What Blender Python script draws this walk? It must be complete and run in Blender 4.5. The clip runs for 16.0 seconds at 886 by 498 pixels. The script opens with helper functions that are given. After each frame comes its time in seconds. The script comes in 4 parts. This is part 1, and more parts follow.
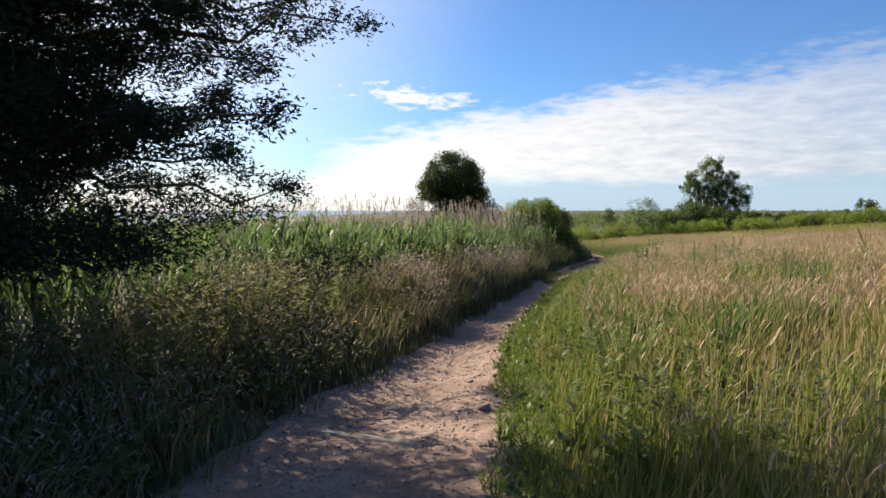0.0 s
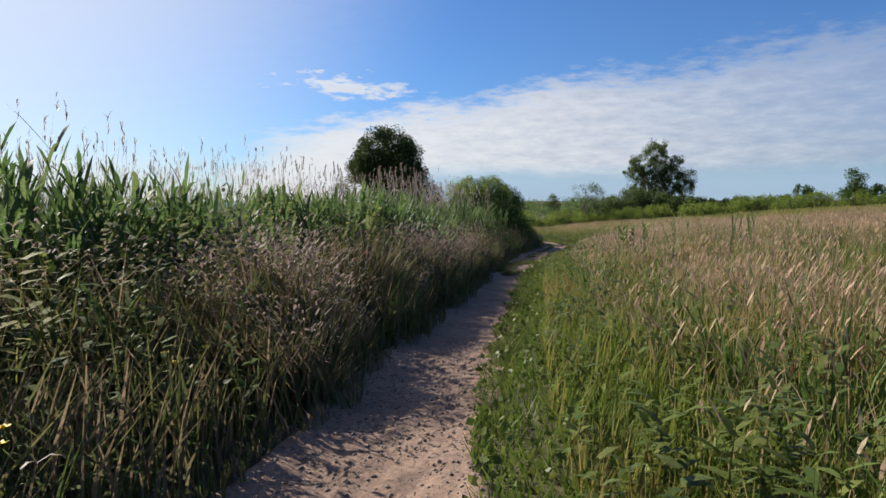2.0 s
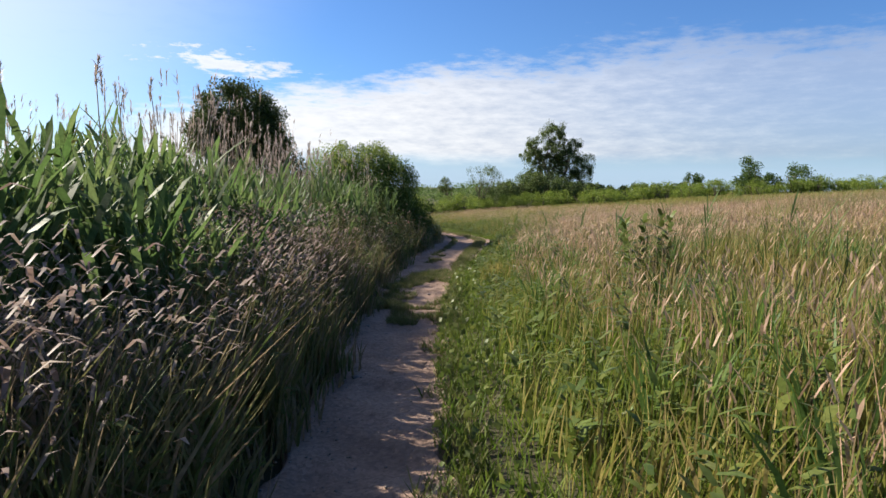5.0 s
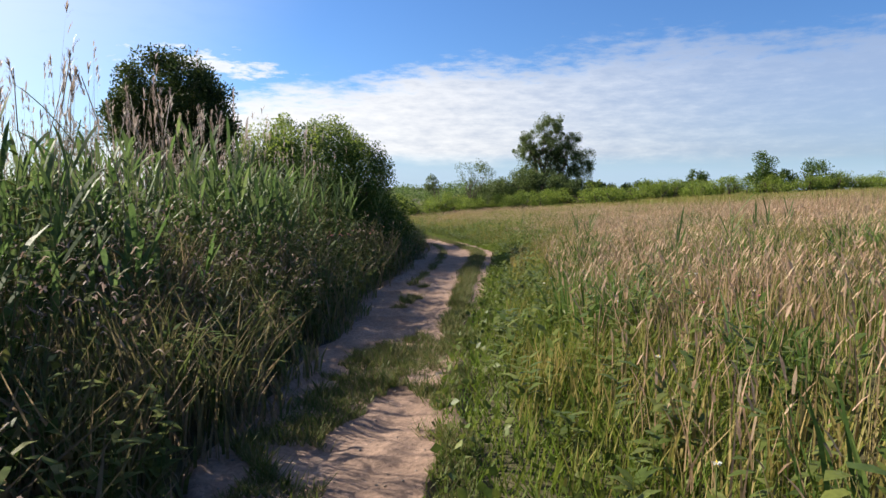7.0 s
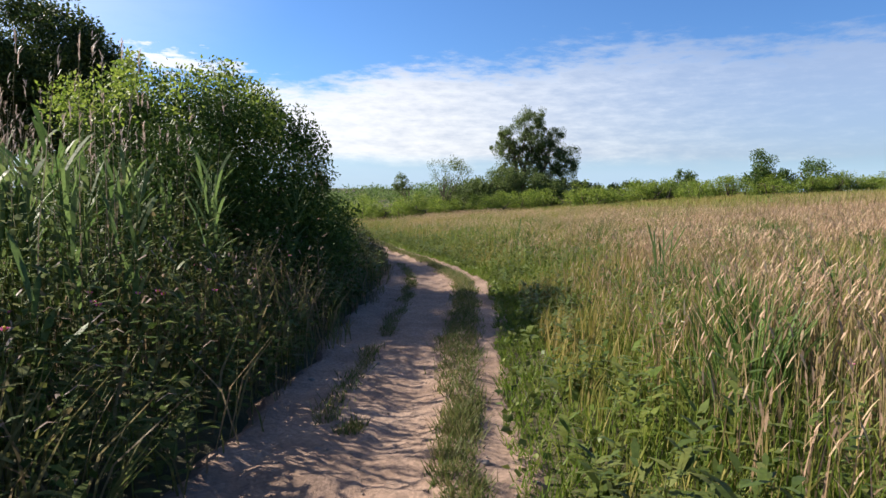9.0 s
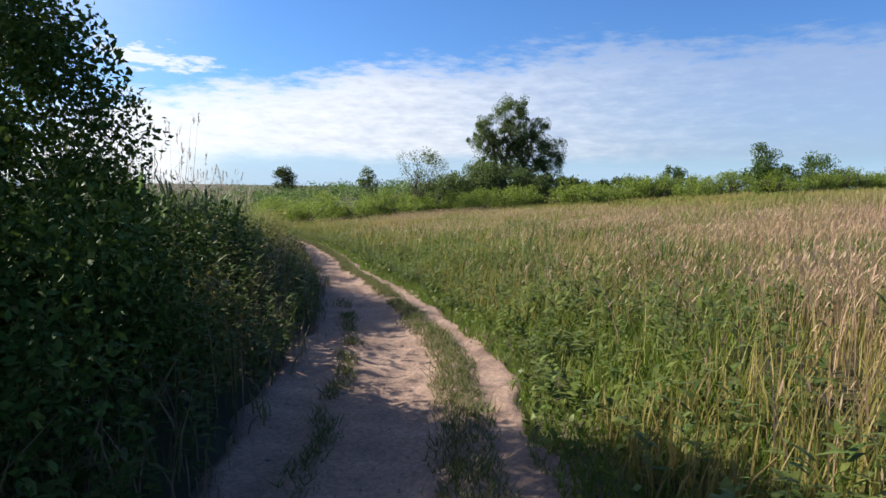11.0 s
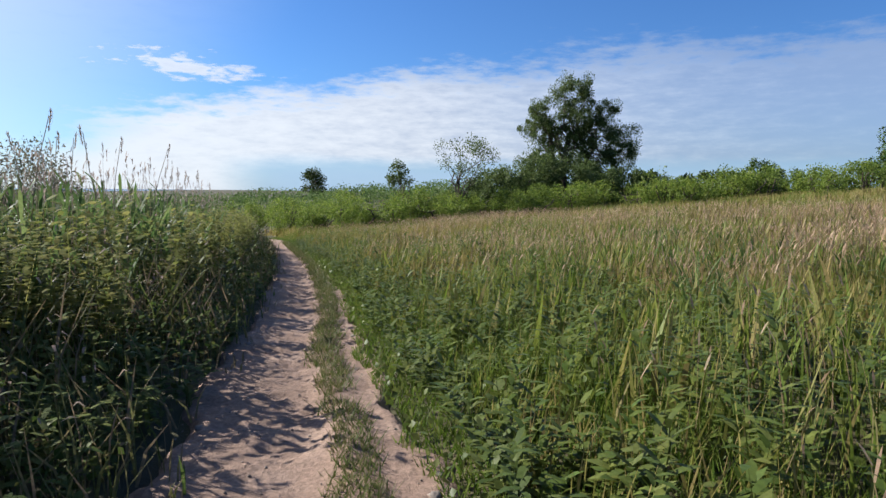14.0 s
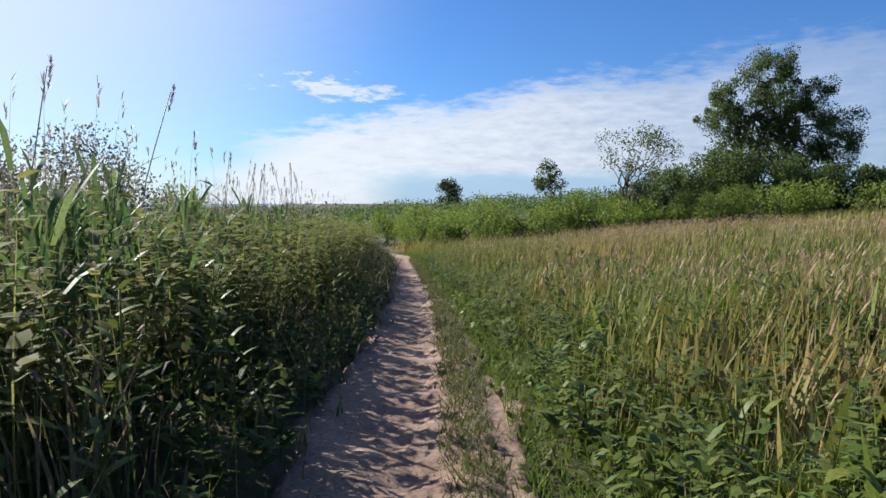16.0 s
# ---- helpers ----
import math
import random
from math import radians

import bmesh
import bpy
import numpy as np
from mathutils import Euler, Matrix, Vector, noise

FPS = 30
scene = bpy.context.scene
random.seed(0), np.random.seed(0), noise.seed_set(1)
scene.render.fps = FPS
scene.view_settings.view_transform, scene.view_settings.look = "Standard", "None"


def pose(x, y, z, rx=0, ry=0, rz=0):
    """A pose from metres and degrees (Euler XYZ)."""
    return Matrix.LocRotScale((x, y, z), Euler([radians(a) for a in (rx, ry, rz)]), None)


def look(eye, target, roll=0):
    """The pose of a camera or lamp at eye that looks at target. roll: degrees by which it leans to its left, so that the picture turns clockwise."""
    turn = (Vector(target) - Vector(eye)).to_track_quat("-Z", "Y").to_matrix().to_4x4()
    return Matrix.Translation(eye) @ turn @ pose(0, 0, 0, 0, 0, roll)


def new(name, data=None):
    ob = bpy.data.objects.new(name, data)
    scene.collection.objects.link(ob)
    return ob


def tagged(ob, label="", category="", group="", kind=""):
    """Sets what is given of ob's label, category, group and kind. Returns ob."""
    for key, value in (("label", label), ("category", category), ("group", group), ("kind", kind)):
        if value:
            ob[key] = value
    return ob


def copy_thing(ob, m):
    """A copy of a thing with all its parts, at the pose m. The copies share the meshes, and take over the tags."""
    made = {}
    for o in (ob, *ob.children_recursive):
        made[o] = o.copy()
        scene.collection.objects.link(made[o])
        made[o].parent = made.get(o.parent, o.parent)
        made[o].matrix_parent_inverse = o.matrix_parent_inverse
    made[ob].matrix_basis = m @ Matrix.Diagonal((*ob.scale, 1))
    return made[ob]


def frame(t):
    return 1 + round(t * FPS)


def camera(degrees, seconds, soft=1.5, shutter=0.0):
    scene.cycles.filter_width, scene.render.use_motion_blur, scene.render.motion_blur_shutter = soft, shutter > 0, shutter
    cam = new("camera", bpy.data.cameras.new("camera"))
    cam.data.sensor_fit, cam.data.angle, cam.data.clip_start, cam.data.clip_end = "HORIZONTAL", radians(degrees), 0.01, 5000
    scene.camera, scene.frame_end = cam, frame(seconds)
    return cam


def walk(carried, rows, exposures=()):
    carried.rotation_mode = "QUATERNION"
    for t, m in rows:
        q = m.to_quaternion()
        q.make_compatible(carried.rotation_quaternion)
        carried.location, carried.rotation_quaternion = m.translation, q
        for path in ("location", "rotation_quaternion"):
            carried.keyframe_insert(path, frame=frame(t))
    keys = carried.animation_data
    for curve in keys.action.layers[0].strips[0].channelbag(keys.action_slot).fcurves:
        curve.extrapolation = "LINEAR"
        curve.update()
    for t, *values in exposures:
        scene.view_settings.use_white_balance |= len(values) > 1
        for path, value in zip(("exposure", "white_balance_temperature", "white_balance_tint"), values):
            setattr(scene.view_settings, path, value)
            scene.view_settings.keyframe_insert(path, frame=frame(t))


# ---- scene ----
cam = camera(70.7, 16.0, soft=1.5)
METRES, EYE, TILT, LEAN, TURN = 39.5, 1.25, -3.6, 0.0, 0.0
ROWS = [
    (0.0, 0, 0, 0.0, 0.0, 0.0, -0.0),
    (0.5, -0.0004, 0.0257, -0.0001, -1.39, -0.08, 0.04),
    (1.0, 0.0008, 0.0512, -0.0026, -2.89, -0.27, 0.35),
    (1.5, 0.0034, 0.0778, -0.0022, -4.72, -0.59, 0.63),
    (2.0, 0.0064, 0.1056, -0.0044, -5.62, -0.85, 0.58),
    (2.5, 0.011, 0.1348, -0.0042, -7.07, -1.08, 0.49),
    (3.0, 0.0155, 0.1631, -0.0028, -10.22, -1.43, 0.06),
    (3.5, 0.0204, 0.1925, -0.0022, -11.85, -1.74, -0.06),
    (4.0, 0.0257, 0.22, -0.0021, -13.72, -1.98, 0.01),
    (6.5, 0.068, 0.3708, 0.0027, -16.78, -2.2, 0.38),
    (7.0, 0.0779, 0.403, 0.0031, -17.12, -2.17, 0.46),
    (7.5, 0.0886, 0.436, 0.0038, -17.84, -2.18, 0.5),
    (8.0, 0.0995, 0.4679, 0.006, -18.42, -2.17, 0.57),
    (8.5, 0.1088, 0.4973, 0.0079, -19.08, -2.14, 0.48),
    (9.0, 0.1178, 0.5266, 0.0088, -19.72, -2.09, 0.44),
    (9.5, 0.1283, 0.5565, 0.0096, -19.72, -2.09, 0.48),
    (10.0, 0.1392, 0.5881, 0.0114, -21.09, -2.18, 0.33),
    (12.5, 0.1933, 0.7304, 0.0159, -22.58, -2.35, 0.46),
    (13.0, 0.2026, 0.7621, 0.0165, -21.57, -2.24, 0.46),
    (13.5, 0.2114, 0.7976, 0.0161, -20.84, -2.11, 0.6),
    (14.0, 0.2191, 0.8313, 0.0161, -19.0, -1.89, 0.69),
    (14.5, 0.2244, 0.8666, 0.0162, -16.52, -1.62, 0.69),
    (15.0, 0.2288, 0.9002, 0.0162, -13.5, -1.29, 0.59),
    (15.5, 0.2334, 0.9322, 0.018, -9.67, -0.92, 0.48),
    (16.0, 0.238, 0.9654, 0.0175, -6.73, -0.63, 0.5),
]
walk(cam, [(t, pose(0, 0, EYE, TILT, LEAN, TURN) @ pose(METRES * x, METRES * y, METRES * z, 90 + pitch, roll, yaw)) for t, x, y, z, yaw, pitch, roll in ROWS],
     exposures=[(0.0, 1.25, 7200, 10), (0.7, 1.15, 6900, 10), (1.6, 0.82, 6600, 10), (2.6, 0.86, 6600, 10), (4.0, 1.14, 6700, 10), (7.0, 1.22, 6900, 10), (10.0, 1.32, 6750, 10), (12.5, 1.02, 6250, 9), (16.0, 0.97, 6200, 9)])

# ---- world, sun ----
SUN_AZ, SUN_EL = -48.0, 30.5   # degrees from +y towards +x; above the horizon


SUN_VECTOR = (math.sin(radians(SUN_AZ)) * math.cos(radians(SUN_EL)), math.cos(radians(SUN_AZ)) * math.cos(radians(SUN_EL)), math.sin(radians(SUN_EL)))


def nodes_of(tree):
    def add(kind, *ins, **props):
        n = tree.nodes.new(kind)
        for k, v in props.items():
            setattr(n, k, v)
        for i, v in enumerate(ins):
            if v is None:
                continue
            if isinstance(v, bpy.types.NodeSocket):
                tree.links.new(v, n.inputs[i])
            else:
                n.inputs[i].default_value = v
        return n
    return add


def build_world():
    w = bpy.data.worlds.new("sky")
    scene.world = w
    w.use_nodes = True
    t = w.node_tree
    t.nodes.clear()
    add = nodes_of(t)

    def m(op, a, b=None, c=None, clamp=False):
        return add("ShaderNodeMath", a, b, c, operation=op, use_clamp=clamp).outputs[0]

    def step(v, lo, hi):
        n = add("ShaderNodeMapRange", v, lo, hi, 0.0, 1.0, interpolation_type="SMOOTHSTEP")
        return n.outputs[0]

    sky = add("ShaderNodeTexSky", sky_type="NISHITA", sun_disc=False, sun_elevation=radians(SUN_EL), sun_rotation=radians(SUN_AZ), dust_density=0.6, air_density=1.0, ozone_density=2.2)
    tc = add("ShaderNodeTexCoord")
    sep = add("ShaderNodeSeparateXYZ", tc.outputs["Generated"])
    az = m("MULTIPLY", m("ARCTAN2", sep.outputs[0], sep.outputs[1]), 57.2958)
    el = m("MULTIPLY", m("ARCSINE", sep.outputs[2]), 57.2958)
    comb = add("ShaderNodeCombineXYZ", m("MULTIPLY", az, 0.09), m("MULTIPLY", el, 0.34), 0.0)
    big = add("ShaderNodeTexNoise", comb.outputs[0], None, 1.0, 9.0, 0.62)
    fine = add("ShaderNodeTexNoise", comb.outputs[0], None, 4.0, 8.0, 0.65)
    nb = m("SUBTRACT", big.outputs[0], 0.5)
    nf = m("SUBTRACT", fine.outputs[0], 0.5)
    top = m("ADD", m("MULTIPLY", m("MINIMUM", az, 30.0), 0.135), 8.4)
    lump = m("ADD", m("MULTIPLY", nb, 6.0), m("MULTIPLY", nf, 4.0))
    depth = m("ADD", m("SUBTRACT", top, el), lump)
    bank = step(depth, -0.6, 2.2)
    left = step(m("ADD", az, m("ADD", m("MULTIPLY", nb, 14.0), m("MULTIPLY", el, -0.9))), -21.0, -9.0)
    low = m("SUBTRACT", 1.0, m("MULTIPLY", step(m("ADD", m("MULTIPLY", el, -1.0), m("MULTIPLY", nb, 2.0)), -3.4, -1.2), step(az, -2.0, 6.0)))
    thin = m("SUBTRACT", 1.0, m("MULTIPLY", step(m("ADD", az, m("MULTIPLY", el, 1.5)), 22.0, 62.0), 0.42))
    bank = m("MULTIPLY", m("MULTIPLY", m("MULTIPLY", bank, thin), left), m("MAXIMUM", low, 0.25))
    # the small broken cloud above the bank
    ax = m("DIVIDE", m("ADD", az, 3.1), 7.2)
    ey = m("DIVIDE", m("SUBTRACT", el, m("ADD", 10.1, m("MULTIPLY", m("ADD", az, 3.1), -0.1))), 1.15)
    r2 = m("SQRT", m("ADD", m("MULTIPLY", ax, ax), m("MULTIPLY", ey, ey)))
    puff = step(m("ADD", m("SUBTRACT", 0.95, r2), m("MULTIPLY", nf, 4.6)), 0.0, 0.8)
    haze = m("MULTIPLY", step(m("MULTIPLY", el, -1.0), -9.0, 0.0), step(m("MULTIPLY", az, -1.0), 2.0, 26.0))
    cover = m("MAXIMUM", m("MULTIPLY", bank, 0.93), m("MULTIPLY", puff, 0.85), clamp=True)
    cover = m("MAXIMUM", cover, m("MULTIPLY", haze, 0.8), clamp=True)
    # thin bright veil round the sun
    near_sun = add("ShaderNodeVectorMath", tc.outputs["Generated"], SUN_VECTOR, operation="DOT_PRODUCT")
    veil = m("POWER", step(near_sun.outputs["Value"], 0.6, 1.02), 1.0)
    cover = m("MAXIMUM", cover, m("MULTIPLY", veil, 0.8), clamp=True)
    shade = step(m("ADD", m("MULTIPLY", az, 0.022), m("MULTIPLY", nf, 1.6)), -0.3, 1.3)
    tone = add("ShaderNodeMix", shade, data_type="RGBA")
    tone.inputs[6].default_value = (9.3, 9.5, 9.9, 1)
    tone.inputs[7].default_value = (4.4, 5.1, 6.6, 1)
    tint = add("ShaderNodeMix", 1.0, data_type="RGBA", blend_type="MULTIPLY")
    t.links.new(sky.outputs[0], tint.inputs[6])
    tint.inputs[7].default_value = (0.57, 0.93, 1.45, 1)
    mix = add("ShaderNodeMix", cover, data_type="RGBA")
    t.links.new(tint.outputs[2], mix.inputs[6])
    t.links.new(tone.outputs[2], mix.inputs[7])
    strip = add("ShaderNodeMix", m("MULTIPLY", m("SUBTRACT", 1.0, low), 0.75), data_type="RGBA")
    t.links.new(mix.outputs[2], strip.inputs[6])
    strip.inputs[7].default_value = (4.6, 6.3, 8.4, 1)
    bg = add("ShaderNodeBackground", strip.outputs[2], 0.05)
    add("ShaderNodeOutputWorld", bg.outputs[0])


build_world()
sun_data = bpy.data.lights.new("sun", "SUN")
sun_data.energy, sun_data.angle, sun_data.color = 5.0, radians(0.55), (1.0, 0.94, 0.85)
sun = new("sun", sun_data)
sun.matrix_world = look(Vector(SUN_VECTOR) * 60, (0, 0, 0))

# ---- materials ----
def material(name):
    mt = bpy.data.materials.new(name)
    mt.use_nodes = True
    mt.node_tree.nodes.clear()
    return mt, nodes_of(mt.node_tree)


def ramp_of(add, fac, colours):
    r = add("ShaderNodeValToRGB", fac)
    e = r.color_ramp.elements
    while len(e) < len(colours):
        e.new(0.5)
    for i, c in enumerate(colours):
        e[i].position = i / max(1, len(colours) - 1)
        e[i].color = (*c, 1)
    return r.outputs[0]


def foliage(name, colours, through_light=0.35, rough=0.55, patch=None, patch_scale=0.35, gloss=0.22):
    """Leaf or blade: colour by island, shifted in soft patches over the ground, partly translucent."""
    mt, add = material(name)
    geo = add("ShaderNodeNewGeometry")
    col = ramp_of(add, geo.outputs["Random Per Island"], colours)
    if patch:
        noise_n = add("ShaderNodeTexNoise", geo.outputs["Position"], None, patch_scale, 4.0, 0.6)
        fac = add("ShaderNodeMapRange", noise_n.outputs[0], 0.42, 0.6, 0.0, 1.0, interpolation_type="SMOOTHSTEP").outputs[0]
        mx = add("ShaderNodeMix", fac, data_type="RGBA")
        mt.node_tree.links.new(col, mx.inputs[6])
        mt.node_tree.links.new(ramp_of(add, geo.outputs["Random Per Island"], patch), mx.inputs[7])
        col = mx.outputs[2]
    fine = add("ShaderNodeTexNoise", geo.outputs["Position"], None, 60.0, 2.0, 0.5)
    val = add("ShaderNodeMapRange", fine.outputs[0], 0.3, 0.7, 0.8, 1.2).outputs[0]
    hsv = add("ShaderNodeHueSaturation", 0.5, 1.0, val, 1.0, col)
    p = add("ShaderNodeBsdfPrincipled")
    mt.node_tree.links.new(hsv.outputs[0], p.inputs["Base Color"])
    p.inputs["Roughness"].default_value = rough
    p.inputs["Specular IOR Level"].default_value = gloss
    tr = add("ShaderNodeBsdfTranslucent", hsv.outputs[0])
    mixs = add("ShaderNodeMixShader", through_light, p.outputs[0], tr.outputs[0])
    add("ShaderNodeOutputMaterial", mixs.outputs[0])
    return mt


def solid(name, colours, scale, rough=0.85, bump=0.3, bump_scale=60.0, second=None):
    mt, add = material(name)
    geo = add("ShaderNodeNewGeometry")
    n1 = add("ShaderNodeTexNoise", geo.outputs["Position"], None, scale, 8.0, 0.65)
    f = add("ShaderNodeMapRange", n1.outputs[0], 0.3, 0.7, 0.0, 1.0).outputs[0]
    col = ramp_of(add, f, colours)
    n2 = add("ShaderNodeTexNoise", geo.outputs["Position"], None, bump_scale, 6.0, 0.7)
    if second:
        v = add("ShaderNodeTexVoronoi", geo.outputs["Position"], None, second)
        g = add("ShaderNodeMapRange", v.outputs["Color"], 0.0, 1.0, 0.72, 1.25).outputs[0]
        col = add("ShaderNodeHueSaturation", 0.5, 1.0, g, 1.0, col).outputs[0]
    val = add("ShaderNodeMapRange", n2.outputs[0], 0.3, 0.7, 0.82, 1.16).outputs[0]
    hsv = add("ShaderNodeHueSaturation", 0.5, 1.0, val, 1.0, col)
    b = add("ShaderNodeBump", bump, 0.02, None, n2.outputs[0])
    mt.node_tree.links.new(n2.outputs[0], b.inputs["Height"])
    p = add("ShaderNodeBsdfPrincipled")
    mt.node_tree.links.new(hsv.outputs[0], p.inputs["Base Color"])
    mt.node_tree.links.new(b.outputs[0], p.inputs["Normal"])
    p.inputs["Roughness"].default_value = rough
    p.inputs["Specular IOR Level"].default_value = 0.25
    add("ShaderNodeOutputMaterial", p.outputs[0])
    return mt


EARTH = solid("earth_and_litter", [(0.04, 0.032, 0.018), (0.06, 0.055, 0.024), (0.09, 0.075, 0.035)], 1.3, bump=0.6, bump_scale=25)
DIRT = solid("sandy_dirt", [(0.172, 0.111, 0.079), (0.238, 0.157, 0.114), (0.305, 0.212, 0.158)], 1.7, bump=0.6, bump_scale=38, second=60.0)
STONE = solid("pebble_stone", [(0.136, 0.112, 0.093), (0.260, 0.217, 0.186)], 12, bump=0.3)
BARK = solid("bark", [(0.05, 0.04, 0.03), (0.13, 0.10, 0.075)], 9, bump=0.8, bump_scale=40)
TIMBER = solid("weathered_timber", [(0.238, 0.189, 0.140), (0.336, 0.273, 0.210)], 6, bump=0.5)
SEA = solid("sea_water", [(0.10, 0.16, 0.22), (0.14, 0.20, 0.26)], 0.02, rough=0.25, bump=0.1, bump_scale=2)
GREEN_BLADE = foliage("green_grass", [(0.087, 0.139, 0.016), (0.134, 0.181, 0.027), (0.186, 0.209, 0.043), (0.286, 0.229, 0.081)], 0.42, patch=[(0.186, 0.167, 0.038), (0.259, 0.209, 0.066), (0.315, 0.236, 0.098)], patch_scale=0.45)
SHORT_BLADE = foliage("short_grass", [(0.070, 0.128, 0.015), (0.116, 0.173, 0.023), (0.166, 0.185, 0.041)], 0.4)
TRODDEN_BLADE = foliage("trodden_grass", [(0.068, 0.105, 0.022), (0.105, 0.135, 0.034), (0.15, 0.15, 0.055), (0.21, 0.17, 0.085)], 0.35)
TUSSOCK_BLADE = foliage("tussock_grass", [(0.055, 0.105, 0.025), (0.085, 0.145, 0.035), (0.12, 0.175, 0.045)], 0.38)
DRY_BLADE = foliage("dry_grass", [(0.21, 0.17, 0.07), (0.35, 0.23, 0.145), (0.46, 0.295, 0.22)], 0.4, patch=[(0.12, 0.15, 0.045), (0.27, 0.20, 0.095)], patch_scale=0.2)
SEED_HEAD = foliage("seed_head", [(0.36, 0.242, 0.148), (0.46, 0.306, 0.212), (0.43, 0.335, 0.208)], 0.4)
BANK_HEAD = foliage("bank_seed_head", [(0.200, 0.135, 0.108), (0.300, 0.215, 0.175), (0.345, 0.275, 0.205)], 0.4)
BANK_BLADE = foliage("bank_grass", [(0.072, 0.098, 0.027), (0.120, 0.126, 0.044), (0.203, 0.151, 0.087), (0.252, 0.181, 0.122)], 0.42, patch=[(0.072, 0.108, 0.027), (0.155, 0.149, 0.055), (0.226, 0.168, 0.104)], patch_scale=0.7, rough=0.55, gloss=0.2)
REED_LEAF = foliage("reed_leaf", [(0.060, 0.110, 0.030), (0.098, 0.154, 0.048), (0.155, 0.198, 0.070)], 0.46, rough=0.55, gloss=0.2)
REED_DEAD = foliage("dead_reed", [(0.197, 0.157, 0.104), (0.278, 0.226, 0.162)], 0.2)
PLUME = foliage("reed_plume", [(0.23, 0.175, 0.145), (0.36, 0.29, 0.245)], 0.45)
WEED_LEAF = foliage("weed_leaf", [(0.054, 0.082, 0.018), (0.088, 0.118, 0.027), (0.142, 0.156, 0.042)], 0.3, rough=0.5, patch=[(0.085, 0.132, 0.024), (0.150, 0.172, 0.036)], patch_scale=0.8)
BANK_LEAF = foliage("bank_weed_leaf", [(0.029, 0.057, 0.012), (0.048, 0.081, 0.016), (0.083, 0.107, 0.027), (0.129, 0.107, 0.053)], 0.2, rough=0.55, patch=[(0.069, 0.096, 0.024), (0.133, 0.146, 0.043)], patch_scale=0.8, gloss=0.05)
SHRUB_LEAF = foliage("shrub_leaf", [(0.032, 0.070, 0.012), (0.055, 0.098, 0.018), (0.090, 0.128, 0.028)], 0.16, rough=0.6, gloss=0.12)
TREE_LEAF = foliage("tree_leaf", [(0.056, 0.101, 0.025), (0.095, 0.152, 0.040), (0.150, 0.203, 0.061)], 0.4)
CANOPY_LEAF = foliage("canopy_leaf", [(0.052, 0.084, 0.024), (0.088, 0.126, 0.036), (0.140, 0.176, 0.056)], 0.38, gloss=0.2)
CREEPER_LEAF = foliage("creeper_leaf", [(0.033, 0.060, 0.012), (0.062, 0.093, 0.019), (0.099, 0.110, 0.029), (0.142, 0.112, 0.056)], 0.38, rough=0.6, gloss=0.22)
BRIGHT_LEAF = foliage("bright_shrub_leaf", [(0.088, 0.146, 0.022), (0.163, 0.223, 0.034), (0.231, 0.278, 0.056)], 0.5, rough=0.5)
# weed leaf made lighter and yellower to stand for sun on the tops
SUN_TINTED_WEED = foliage("sun_tinted_weed_leaf", [(0.13, 0.155, 0.04), (0.21, 0.22, 0.06), (0.28, 0.26, 0.09)], 0.52, rough=0.6, gloss=0.08)
GREY_LEAF = foliage("grey_twigs", [(0.115, 0.105, 0.078), (0.175, 0.158, 0.115), (0.125, 0.138, 0.075)], 0.4)
OVAL_LEAF = foliage("dense_tree_leaf", [(0.020, 0.040, 0.009), (0.040, 0.065, 0.015), (0.081, 0.101, 0.021)], 0.3)
# near-black: the shade of the backlit cedar is put into its leaf colour
CEDAR_BACKLIT_LEAF = foliage("cedar_spray_backlit", [(0.011, 0.020, 0.009), (0.019, 0.029, 0.012)], 0.1, rough=0.8)
PINK = foliage("pink_petal", [(0.6, 0.10, 0.25), (0.75, 0.22, 0.4)], 0.3)
YELLOW = foliage("yellow_petal", [(0.75, 0.50, 0.03), (0.8, 0.62, 0.06)], 0.2)
WHITE = foliage("white_petal", [(0.75, 0.74, 0.66), (0.8, 0.8, 0.74)], 0.25)

# ---- the lie of the land ----
PATH_Y = [-12, 0, 3.7, 6, 8, 10.8, 12.5, 17.3, 20.8, 22, 24.4, 25.6, 28, 30.5, 32.4, 35.2, 37.4, 40.4, 42.5, 46.5, 53, 59, 66, 75]
PATH_X = [-2.2, -0.8, -0.4, 0.08, 0.6, 1.35, 1.75, 3.05, 4.27, 4.7, 5.7, 6.2, 7.15, 8.04, 8.48, 8.88, 9.08, 9.53, 9.7, 10.05, 10.3, 10.5, 9.2, 6.0]
EDGE_Y = [-12, 2.6, 4.2, 4.9, 5.4, 7, 8, 9.5, 11, 12.5, 14.5, 16.4, 18.3, 20, 22, 24.5, 26, 28, 30, 31.5, 33, 35, 38, 41, 45, 50, 75]
EDGE_L = [-0.95, -0.95, -0.85, -0.72, -0.68, -0.62, -0.58, -0.58, -0.5, -0.42, -0.42, -0.47, -0.56, -0.63, -0.7, -0.86, -0.88, -0.92, -0.92, -0.82, -0.74, -0.64, -0.56, -0.52, -0.44, -0.4, -0.4]
EDGE_R = [0.8, 0.8, 0.78, 0.66, 0.54, 0.42, 0.36, 0.34, 0.38, 0.38, 0.38, 0.42, 0.48, 0.5, 0.7, 0.76, 0.8, 0.88, 0.92, 0.76, 0.72, 0.64, 0.56, 0.58, 0.54, 0.44, 0.4]
_fy = np.linspace(-12, 75, 349)
_fx = np.convolve(np.pad(np.interp(_fy, PATH_Y, PATH_X), 6, mode="edge"), np.ones(13) / 13, "valid")
_fl = np.convolve(np.pad(np.interp(_fy, EDGE_Y, EDGE_L), 3, mode="edge"), np.ones(7) / 7, "valid")
